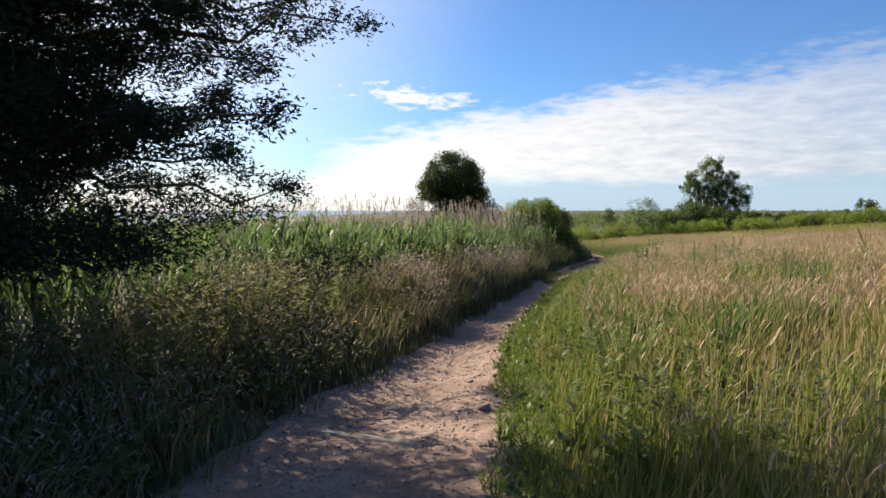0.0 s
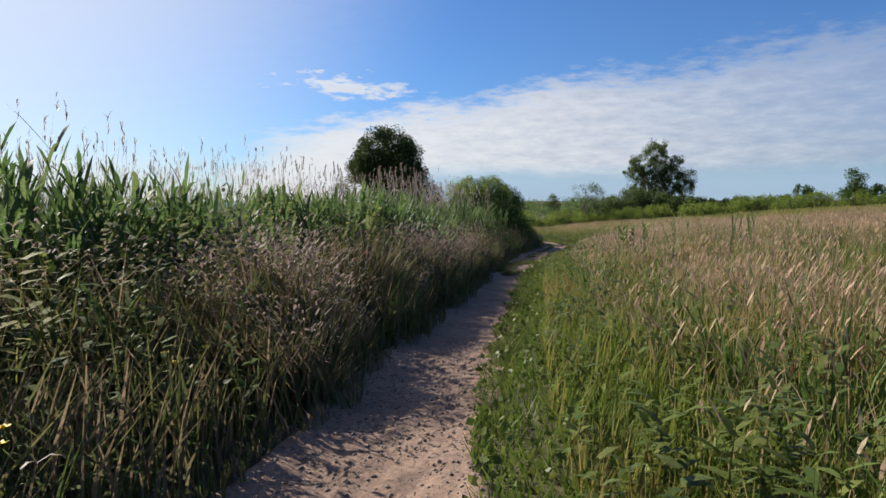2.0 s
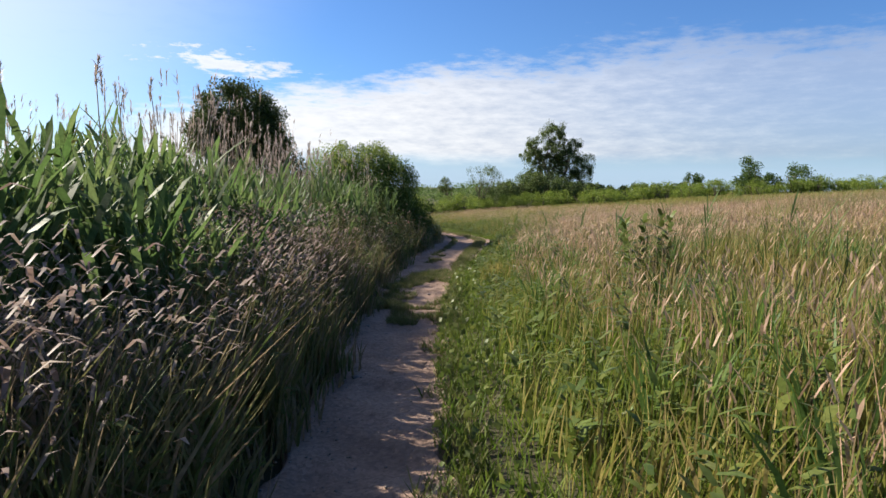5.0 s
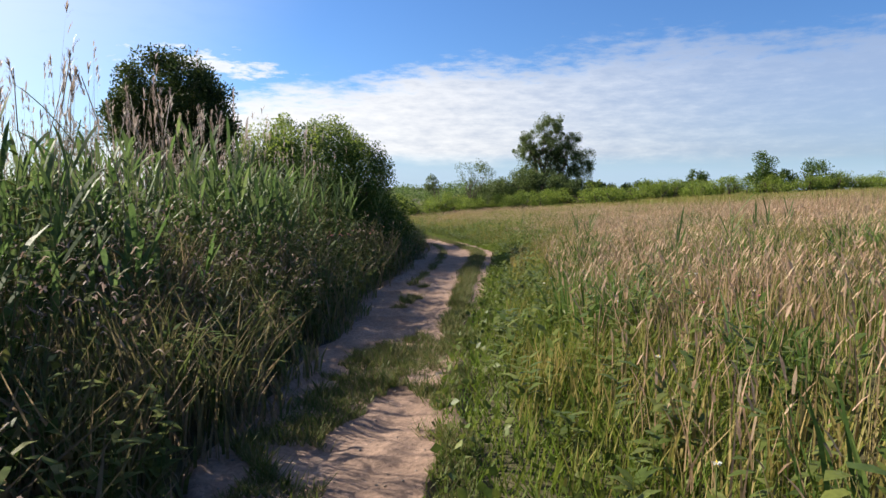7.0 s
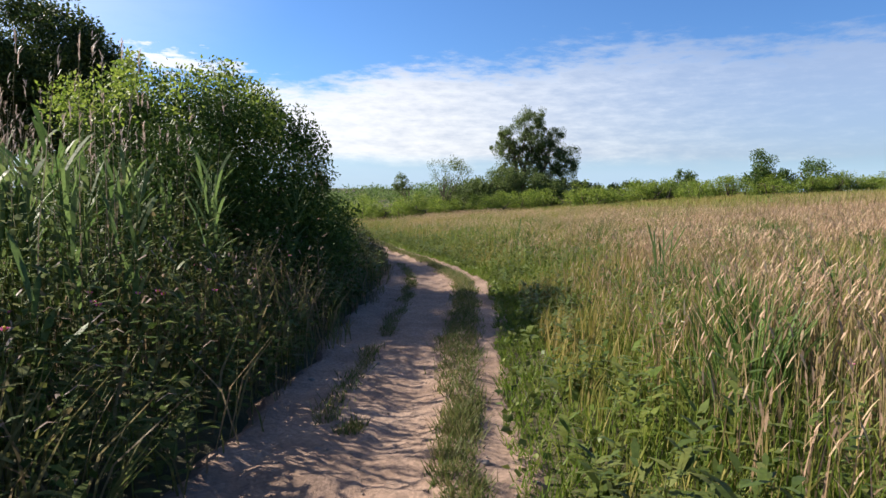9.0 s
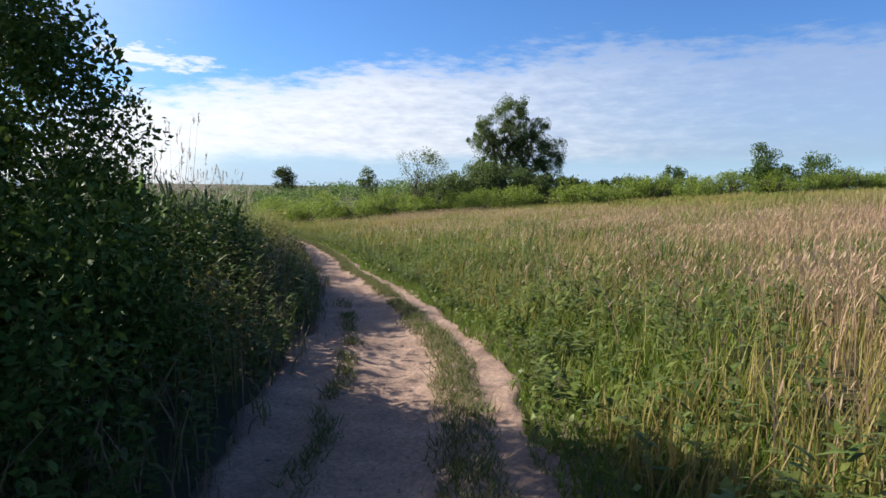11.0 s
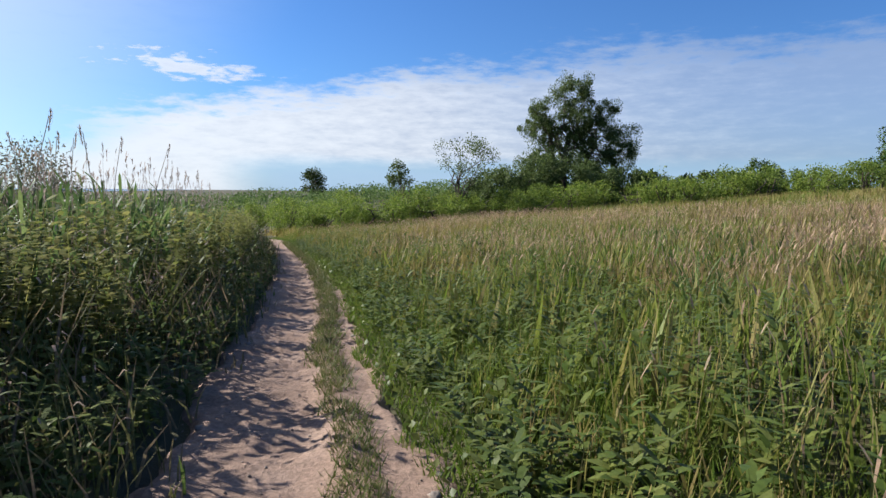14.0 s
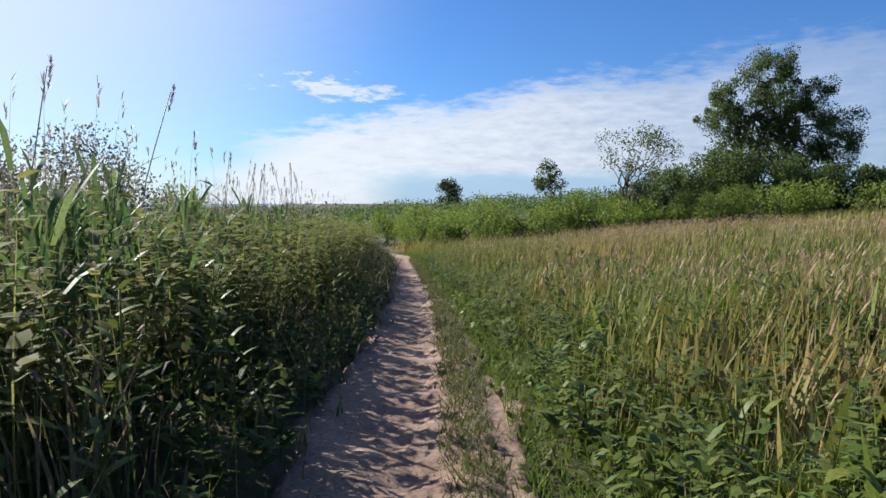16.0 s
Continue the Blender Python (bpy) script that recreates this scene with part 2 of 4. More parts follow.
_fr = np.convolve(np.pad(np.interp(_fy, EDGE_Y, EDGE_R), 3, mode="edge"), np.ones(7) / 7, "valid")
# the grass strip between the ruts: its middle, from the line walked, and half its width
STRIP_Y = [18, 22, 24, 25.7, 27, 28.4, 30.5, 31.5, 33, 34.5, 36, 38, 39.5, 41, 43, 50]
STRIP_X = [0.42, 0.42, 0.4, 0.34, 0.4, 0.43, 0.46, 0.33, 0.3, 0.3, 0.28, 0.22, 0.28, 0.3, 0.34, 0.32]
STRIP_W = [0.09, 0.09, 0.11, 0.18, 0.15, 0.16, 0.14, 0.14, 0.1, 0.12, 0.09, 0.12, 0.1, 0.12, 0.13, 0.12]


def line_x(y):
    """The line that the path follows."""
    return np.interp(y, _fy, _fx)


def path_x(y):
    """The middle between the path's edges."""
    return np.interp(y, _fy, _fx + (_fl + _fr) / 2)


def half(y):
    return np.interp(y, _fy, (_fr - _fl) / 2)


def land(x, y):
    """Height of the bare ground."""
    x, y = np.asarray(x, float), np.asarray(y, float)
    yy = np.clip(y, -25, 62)
    z = -0.0386 * yy - 0.6 * np.tanh(np.clip(y - 62, 0, None) * 0.0386 / 0.6)
    d = x - path_x(y)
    rise = np.clip(d - 1.0, 0, None)
    z = z + 3.3 * np.tanh(rise * 0.078 / 3.3)
    fall = np.clip(-d - 20, 0, None)
    z = z - 1.5 * np.tanh(fall * 0.03)
    near = np.exp(-((d / 1.6) ** 2))
    z = z + (0.05 * np.sin(x * 1.3 + y * 0.7) + 0.04 * np.sin(y * 1.9 - x * 0.8)) * (1 - near) * np.exp(-(d / 40) ** 2)
    far = np.hypot(x - 8, y - 30)
    return np.where(far > 150, z + (-2.6 - z) * np.clip((far - 150) / 120, 0, 1), z)


RNG = np.random.default_rng(7)


def reseed(n):
    """Start the random numbers anew, so that what follows grows alike whatever stands before it."""
    global RNG
    RNG = np.random.default_rng(n)


# ---- mesh building ----
def mesh_of(name, verts, tris, mats, idx=None, smooth=False):
    me = bpy.data.meshes.new(name)
    verts = np.asarray(verts, np.float32)
    tris = np.asarray(tris, np.int32)
    n = len(tris)
    me.vertices.add(len(verts))
    me.vertices.foreach_set("co", verts.ravel())
    me.loops.add(3 * n)
    me.loops.foreach_set("vertex_index", tris.ravel())
    me.polygons.add(n)
    me.polygons.foreach_set("loop_start", np.arange(0, 3 * n, 3, dtype=np.int32))
    for m in (mats if isinstance(mats, (list, tuple)) else [mats]):
        me.materials.append(m)
    if idx is not None:
        me.polygons.foreach_set("material_index", np.asarray(idx, np.int32))
    if smooth:
        me.polygons.foreach_set("use_smooth", np.ones(n, bool))
    me.update(calc_edges=True)
    me.validate()
    return me


def join(*meshes):
    vs, ts, k = [], [], 0
    for v, t in meshes:
        vs.append(v)
        ts.append(t + k)
        k += len(v)
    return np.concatenate(vs), np.concatenate(ts)


def blades(base, height, width, lean, heading, face=None, segs=2, droop=0.0):
    """Tapered ribbons. lean: how far the tip goes sideways, as a share of the height."""
    n = len(base)
    face = RNG.uniform(0, math.pi, n) if face is None else face
    side = np.stack([np.cos(face), np.sin(face), np.zeros(n)], 1)
    fwd = np.stack([np.cos(heading), np.sin(heading), np.zeros(n)], 1)
    vs = []
    for s in range(segs + 1):
        f = s / segs
        c = base + fwd * (lean * height * f ** 1.8)[:, None]
        c[:, 2] += height * (f - droop * f ** 3)
        if s == segs:
            vs.append(c)
        else:
            w = width * (0.5 if s else 0.38) * (1 - 0.35 * f)
            vs.append(c - side * w[:, None])
            vs.append(c + side * w[:, None])
    k = len(vs)
    v = np.stack(vs, 1).reshape(-1, 3)
    pat = []
    for s in range(segs - 1):
        a = 2 * s
        pat += [(a, a + 1, a + 3), (a, a + 3, a + 2)]
    pat.append((k - 3, k - 2, k - 1))
    t = (np.arange(n) * k)[:, None, None] + np.array(pat)[None]
    return v, t.reshape(-1, 3)


def arching(base, direction, length, width, drop, segs=3):
    """Leaves that leave a stem in a direction and bend down."""
    n = len(base)
    up = np.array([0, 0, 1.0])
    side = np.cross(direction, up)
    side /= np.maximum(np.linalg.norm(side, axis=1), 1e-6)[:, None]
    vs = []
    for s in range(segs + 1):
        f = s / segs
        c = base + direction * (length * f)[:, None]
        c[:, 2] -= drop * length * f ** 2
        if s == segs:
            vs.append(c)
        else:
            w = width * (0.3 + 0.7 * math.sin(math.pi * (0.18 + 0.6 * f))) * 0.5
            vs.append(c - side * w[:, None])
            vs.append(c + side * w[:, None])
    k = len(vs)
    v = np.stack(vs, 1).reshape(-1, 3)
    pat = []
    for s in range(segs - 1):
        a = 2 * s
        pat += [(a, a + 1, a + 3), (a, a + 3, a + 2)]
    pat.append((k - 3, k - 2, k - 1))
    t = (np.arange(n) * k)[:, None, None] + np.array(pat)[None]
    return v, t.reshape(-1, 3)


def leaf_cloud(pos, size, out=None, aspect=0.55, spread=1.0):
    """Small pointed leaves, folded along the middle."""
    n = len(pos)
    d = RNG.normal(0, spread, (n, 3))
    if out is not None:
        d = d + out
    d /= np.linalg.norm(d, axis=1)[:, None] + 1e-9
    r = RNG.normal(0, 1, (n, 3))
    s = np.cross(d, r)
    s /= np.linalg.norm(s, axis=1)[:, None] + 1e-9
    nn = np.cross(d, s)
    L = (size * RNG.uniform(0.65, 1.25, n))[:, None]
    mid = pos + d * L * 0.45
    v = np.stack([pos, mid + s * L * aspect * 0.5 + nn * L * 0.1, pos + d * L, mid - s * L * aspect * 0.5 + nn * L * 0.1], 1).reshape(-1, 3)
    t = (np.arange(n) * 4)[:, None, None] + np.array([(0, 1, 2), (0, 2, 3)])[None]
    return v, t.reshape(-1, 3)


def tube(pts, radii, sides=7):
    pts = np.asarray(pts, float)
    n = len(pts)
    tang = np.gradient(pts, axis=0)
    tang /= np.linalg.norm(tang, axis=1)[:, None] + 1e-9
    ref = np.array([0.31, 0.95, 0.07])
    a = np.cross(tang, ref)
    a /= np.linalg.norm(a, axis=1)[:, None] + 1e-9
    b = np.cross(tang, a)
    th = np.arange(sides) * 2 * math.pi / sides
    ring = pts[:, None] + np.asarray(radii)[:, None, None] * (np.cos(th)[None, :, None] * a[:, None] + np.sin(th)[None, :, None] * b[:, None])
    t = []
    for i in range(n - 1):
        for j in range(sides):
            p, q = i * sides + j, i * sides + (j + 1) % sides
            t += [(p, q, q + sides), (p, q + sides, p + sides)]
    for j in range(1, sides - 1):
        t.append((0, j + 1, j))
        t.append(((n - 1) * sides, (n - 1) * sides + j, (n - 1) * sides + j + 1))
    return ring.reshape(-1, 3), np.array(t)


def part(name, geo, mat, parent, label=""):
    ob = new(name, mesh_of(name, geo[0], geo[1], mat, smooth=(mat in (BARK, STONE))))
    ob.parent = parent
    return tagged(ob, label)


def thing(name, x, y, label, category, group="", sink=0.02):
    ob = new(name)
    ob.location = (x, y, float(land(x, y)) - sink)
    return tagged(ob, label, category, group)


def stuff(name, geo, mat, label, category):
    return tagged(new(name, mesh_of(name, geo[0], geo[1], mat)), label, category, kind="stuff")


# ---- ground, path, water ----
def build_ground():
    def axis(lo, hi, c0, c1, step0):
        fine = np.arange(c0, c1 + 1e-6, step0)
        out_l, out_r, st = [c0], [c1], step0
        while out_l[-1] > lo:
            st *= 1.25
            out_l.append(out_l[-1] - st)
        st = step0
        while out_r[-1] < hi:
            st *= 1.25
            out_r.append(out_r[-1] + st)
        return np.concatenate([out_l[:0:-1], fine, out_r[1:]])
    xs, ys = axis(-2500, 2500, -8, 22, 0.3), axis(-2500, 2500, -6, 64, 0.4)
    X, Y = np.meshgrid(xs, ys)
    Z = land(X, Y)
    d = np.abs(X - path_x(Y)) / half(Y)
    inside = (Y > -12) & (Y < 75)
    Z = Z - np.where(inside, 0.13 * np.exp(-(d / 1.02) ** 6), 0)
    nx, ny = len(xs), len(ys)
    v = np.stack([X, Y, Z], -1).reshape(-1, 3)
    i = (np.arange(ny - 1)[:, None] * nx + np.arange(nx - 1)[None]).ravel()
    t = np.concatenate([np.stack([i, i + 1, i + nx + 1], 1), np.stack([i, i + nx + 1, i + nx], 1)])
    g = new("ground", mesh_of("ground", v, t, EARTH, smooth=True))
    tagged(g, "brown earth with plant litter under meadow and reeds", "ground", kind="structure")


LUMP_RNG = np.random.default_rng(3)
LUMP_WAVES = [(k * math.cos(a), k * math.sin(a), p, w) for k, a, p, w in zip(LUMP_RNG.uniform(4, 38, 26), LUMP_RNG.uniform(0, 6.28, 26), LUMP_RNG.uniform(0, 6.28, 26), LUMP_RNG.uniform(0.2, 0.5, 26))]


def lumps(x, y):
    """Uneven trodden surface: waves of many lengths and headings."""
    x2, y2 = x + 0.06 * np.sin(y * 7.3), y + 0.07 * np.sin(x * 6.1)
    return sum(w * np.sin(a * x2 + b * y2 + p) for a, b, p, w in LUMP_WAVES) * 0.7


def path_z(x, y):
    """Height of the trodden surface: dished, with a raised strip between two ruts."""
    u, o = (x - path_x(y)) / half(y), x - line_x(y)
    rutted = np.clip((y - 18.5) / 2, 0, 1)
    strip = np.exp(-((o - np.interp(y, STRIP_Y, STRIP_X)) / 0.13) ** 2) * 0.03
    ruts = (np.exp(-((o + 0.62) / 0.12) ** 2) + np.exp(-((o - 0.02) / 0.14) ** 2)) * 0.016
    return land(path_x(y), y) - 0.035 * np.clip(1 - u ** 2, 0, 1) + 0.008 * lumps(x, y) + (strip - ruts) * rutted


def build_path():
    ys = np.arange(-11.5, 74, 0.07)
    u = np.linspace(-1.25, 1.25, 41)
    Y, U = np.meshgrid(ys, u, indexing="ij")
    wig = 0.08 * np.sin(Y * 1.7) + 0.07 * np.sin(Y * 4.1 + 1) + 0.04 * np.sin(Y * 9.3) + RNG.normal(0, 0.012, Y.shape)
    X = path_x(Y) + U * half(Y) + wig * np.sign(U) * np.clip(np.abs(U) - 0.5, 0, 1) * 1.2
    Z = path_z(X, Y)
    Z += RNG.normal(0, 0.0022, Z.shape)
    Z -= 0.55 * np.clip(np.abs(U) - 0.96, 0, 1)
    ny, nx = Y.shape
    v = np.stack([X, Y, Z], -1).reshape(-1, 3)
    i = (np.arange(ny - 1)[:, None] * nx + np.arange(nx - 1)[None]).ravel()
    t = np.concatenate([np.stack([i, i + 1, i + nx + 1], 1), np.stack([i, i + nx + 1, i + nx], 1)])
    p = new("path", mesh_of("path", v, t, DIRT, smooth=True))
    tagged(p, "worn sandy dirt footpath with wheel ruts", "path", kind="structure")


def build_water():
    v = np.array([(-2500, -2500, -2.35), (-70, -2500, -2.35), (-70, 2500, -2.35), (-2500, 2500, -2.35)])
    w = new("water", mesh_of("water", v, np.array([(0, 1, 2), (0, 2, 3)]), SEA))
    tagged(w, "flat blue-grey water beyond the reeds", "water", kind="structure")


build_ground()
build_path()
build_water()


# ---- grasses ----
def scatter(n, d0, d1, y0, y1, power=1.0):
    """Places beside the path: d is the distance from its edge, to the right (plus) or left (minus)."""
    y = RNG.uniform(y0, y1, n)
    d = d0 + (d1 - d0) * RNG.uniform(0, 1, n) ** power
    x = path_x(y) + np.sign(d0 + d1) * half(y) + d
    return x, y, d


def on_land(x, y, sink=0.02):
    return np.stack([x, y, land(x, y) - sink], 1)


def patchy(x, y, s=0.35, ph=0.0):
    """Soft patches over the ground, 0 to 1."""
    v = np.sin(x * s * 2.1 + ph + 1.3 * np.sin(y * s * 1.3)) + np.sin(y * s * 1.7 - ph + 1.1 * np.sin(x * s * 1.9)) + 0.6 * np.sin((x + y) * s * 4.1 + ph)
    return np.clip(0.5 + v / 4.4, 0, 1)


def bank_rise(y):
    """How high the bank's growth stands, as a share: lower at the start of the walk."""
    return np.interp(y, [0, 5, 8, 10, 15, 18.2, 21.5, 23, 33, 35], [0.55, 0.66, 0.8, 1.0, 1.06, 0.92, 0.97, 1.1, 1.1, 0.9])


def reed_edge(y):
    """Distance from the path's edge at which the reeds begin."""
    return np.interp(y, [0, 8, 11, 13, 16.5, 18, 21.5, 23, 33, 34], [2.5, 1.6, 1.0, 0.6, 0.6, 1.1, 1.05, 0.8, 0.85, 0.95])


def cat(rows):
    return [np.concatenate(c) for c in zip(*rows)]


def heads(base, h, lean, hd, length, width, droop=0.35):
    n = len(base)
    fwd = np.stack([np.cos(hd), np.sin(hd), np.zeros(n)], 1)
    tip = base + fwd * (lean * h)[:, None] * 0.84
    tip[:, 2] += h * 0.92
    dr = fwd * (0.3 + lean)[:, None] + np.array([0, 0, 0.8])
    dr /= np.linalg.norm(dr, axis=1)[:, None]
    return arching(tip, dr, length, width, droop, 2)


def herbs(x, y, h, leaves, length, width, rise=(0.2, 1.0), start=0.2):
    """Leafy upright herbs: one stem, narrow leaves set round it."""
    n = len(x)
    b = on_land(x, y)
    lean, hd = RNG.uniform(0.0, 0.22, n), RNG.uniform(0, 6.3, n)
    geo = [blades(b, h, np.full(n, 0.008), lean, hd)]
    fwd = np.stack([np.cos(hd), np.sin(hd), np.zeros(n)], 1)
    for k in range(leaves):
        f = start + (1 - start) * (k + RNG.uniform(0, 0.9, n)) / leaves
        p = b + fwd * (lean * h * f ** 1.8)[:, None]
        p[:, 2] += h * np.minimum(f, 0.99)
        a = RNG.uniform(0, 6.3, n)
        dr = np.stack([np.cos(a), np.sin(a), RNG.uniform(*rise, n)], 1)
        dr /= np.linalg.norm(dr, axis=1)[:, None]
        s = RNG.uniform(0.7, 1.2, n) * (1.1 - 0.35 * f)
        geo.append(arching(p, dr, length * s, width * s, RNG.uniform(0.15, 0.5, n), 2))
    return join(*geo)


def meadow():
    # short green verge
    x, y, d = scatter(105000, -0.05, 1.3, -2, 62, 1.2)
    x = x - 0.09 * (patchy(x * 0, y, 1.6, 0.4) + patchy(x * 0, y, 4.0, 1.4) - 0.8)
    h = RNG.uniform(0.07, 0.2, len(x)) * (0.5 + 1.1 * np.clip(d, 0, 1.3))
    stuff("verge_grass", blades(on_land(x, y), h, RNG.uniform(0.009, 0.018, len(x)), RNG.uniform(0.2, 0.9, len(x)), RNG.uniform(0, 6.3, len(x)), segs=1), SHORT_BLADE,
          "short green grass beside the dirt path", "grass")
    # green stems of the tall meadow
    x, y, d = scatter(100000, 0.3, 8, -3, 62, 1.3)
    keep = (y < 29) | (d > 2.4) | (RNG.uniform(0, 1, len(x)) < 0.6)
    x, y, d = x[keep], y[keep], d[keep]
    h = RNG.uniform(0.25, 0.5, len(x)) * np.clip(0.4 + d * 0.5, 0.35, 1.0) * (0.55 + 0.5 * patchy(x, y) + 0.4 * patchy(x, y, 1.3, 2.0))
    stuff("meadow_grass", blades(on_land(x, y), h, RNG.uniform(0.007, 0.016, len(x)), RNG.uniform(0.05, 0.5, len(x)), RNG.normal(0.3, 1.1, len(x))), GREEN_BLADE,
          "tall green meadow grass", "grass")
    # dry stalks and heads
    x, y, d = scatter(75000, 0.8, 11, -3, 62, 1.15)
    keep = RNG.uniform(0, 1, len(x)) < (-0.1 + 1.3 * patchy(x, y, 0.3, 2.0)) * np.where(y > 28, np.clip((d - 0.8) / 2.2, 0.22, 1), 1)
    x, y, d = x[keep], y[keep], d[keep]
    x4, y4, d4 = scatter(42000, 1.5, 7.5, 6, 40)
    k4 = (patchy(x4, y4, 0.75, 2.6) > 0.53) & (d4 > 1.5 + 0.09 * np.clip(y4 - 22, 0, 20))
    x, y, d = np.concatenate([x, x4[k4]]), np.concatenate([y, y4[k4]]), np.concatenate([d, d4[k4]])
    h = RNG.uniform(0.36, 0.64, len(x)) * np.clip(0.55 + d * 0.3, 0.4, 1.0)
    lean, hd = RNG.uniform(0.0, 0.22, len(x)) + 0.3 * patchy(x, y, 1.6, 0.8) ** 3, RNG.uniform(0, 6.3, len(x))
    b = on_land(x, y)
    stuff("dry_meadow_grass", blades(b, h, RNG.uniform(0.006, 0.011, len(x)), lean, hd), DRY_BLADE, "tall dry tan meadow grass", "grass")
    stuff("grass_seed_heads", heads(b, h, lean, hd, RNG.uniform(0.06, 0.14, len(x)), RNG.uniform(0.006, 0.013, len(x)), 0.25), SEED_HEAD, "pale tan seed heads of meadow grass", "grass")
    # farther field
    x, y, d = scatter(135000, 7.5, 26, 0, 70, 1.1)
    keep = y < 44 - 0.2 * d + 5 * patchy(x, y, 0.4, 1.0) + RNG.normal(0, 1.5, len(x))
    x, y, d = x[keep], y[keep], d[keep]
    h = RNG.uniform(0.3, 0.6, len(x))
    stuff("field_grass", blades(on_land(x, y), h, RNG.uniform(0.018, 0.034, len(x)), RNG.uniform(0.05, 0.5, len(x)), RNG.normal(0.3, 1.2, len(x)), segs=1), DRY_BLADE,
          "tan and green grass of the open field", "grass")
    n = 90000
    x, y = RNG.uniform(20, 100, n), RNG.uniform(-5, 120, n)
    keep = (x - path_x(y) > 22)
    x, y = x[keep], y[keep]
    x3, y3, d3 = scatter(70000, 0.8, 26, 35, 66)
    k3 = RNG.uniform(0, 1, len(y3)) < np.clip((y3 - 35 + 6 * patchy(x3, y3, 0.5, 1.5)) / 12, 0, 1)
    x3, y3 = x3[k3], y3[k3]
    x, y = np.concatenate([x, x3]), np.concatenate([y, y3])
    h = RNG.uniform(0.25, 0.55, len(x))
    stuff("far_field_grass", blades(on_land(x, y), h, RNG.uniform(0.06, 0.13, len(x)), RNG.uniform(0.05, 0.6, len(x)), RNG.normal(0.3, 1.2, len(x)), segs=1), GREEN_BLADE,
          "distant green field grass", "grass")
    # tussocks of coarse dark green blades
    cx, cy, cd = cat([scatter(210, 0.9, 5.5, 5, 27), scatter(90, 2.2, 6.0, 27, 48)])
    per = RNG.integers(26, 60, len(cx))
    x, y = np.repeat(cx, per) + RNG.normal(0, 0.1, per.sum()), np.repeat(cy, per) + RNG.normal(0, 0.1, per.sum())
    hd = np.arctan2(y - np.repeat(cy, per), x - np.repeat(cx, per))
    h = np.repeat(RNG.uniform(0.42, 0.66, len(cx)), per) * RNG.uniform(0.6, 1.1, len(x))
    stuff("grass_tussocks", blades(on_land(x, y), h, RNG.uniform(0.011, 0.022, len(x)), RNG.uniform(0.1, 0.45, len(x)), hd, segs=3, droop=0.1), TUSSOCK_BLADE, "coarse dark green grass tussocks in the meadow", "grass")
    # leafy herbs along the right edge
    rows = [scatter(2500, 0.1, 2.7, 28.5, 56, 1.1), scatter(300, 0.2, 1.6, 19, 28.5), scatter(520, 0.3, 1.8, 3, 19), scatter(700, 2.0, 6.0, 26, 56)]
    x, y, d = cat(rows)
    h = RNG.uniform(0.22, 0.52, len(x)) * np.clip(0.5 + d * 0.6, 0.4, 1.05)
    big = (RNG.uniform(0, 1, len(x)) < np.where(y > 28.5, 0.17, 0.06)) & (patchy(x, y, 0.8, 2.0) > 0.4)
    geo = join(herbs(x[~big], y[~big], h[~big], 13, 0.12, 0.034, (0.2, 1.1), 0.2), herbs(x[big], y[big], h[big] * 0.85, 11, 0.125, 0.056, (0.0, 0.8), 0.15))
    stuff("verge_herbs", geo, WEED_LEAF, "leafy green weeds beside the path", "weeds")
    # clover and low leaves close to the path
    x, y, d = scatter(11000, -0.1, 1.1, 0, 58)
    h = RNG.uniform(0.02, 0.11, len(x))
    p = on_land(x, y, 0)
    p[:, 2] += h
    stuff("low_leaves", leaf_cloud(p, np.full(len(x), 0.045), out=np.tile([0, 0, 0.7], (len(x), 1)), aspect=0.8), WEED_LEAF, "low clover leaves at the edge of the path", "weeds")


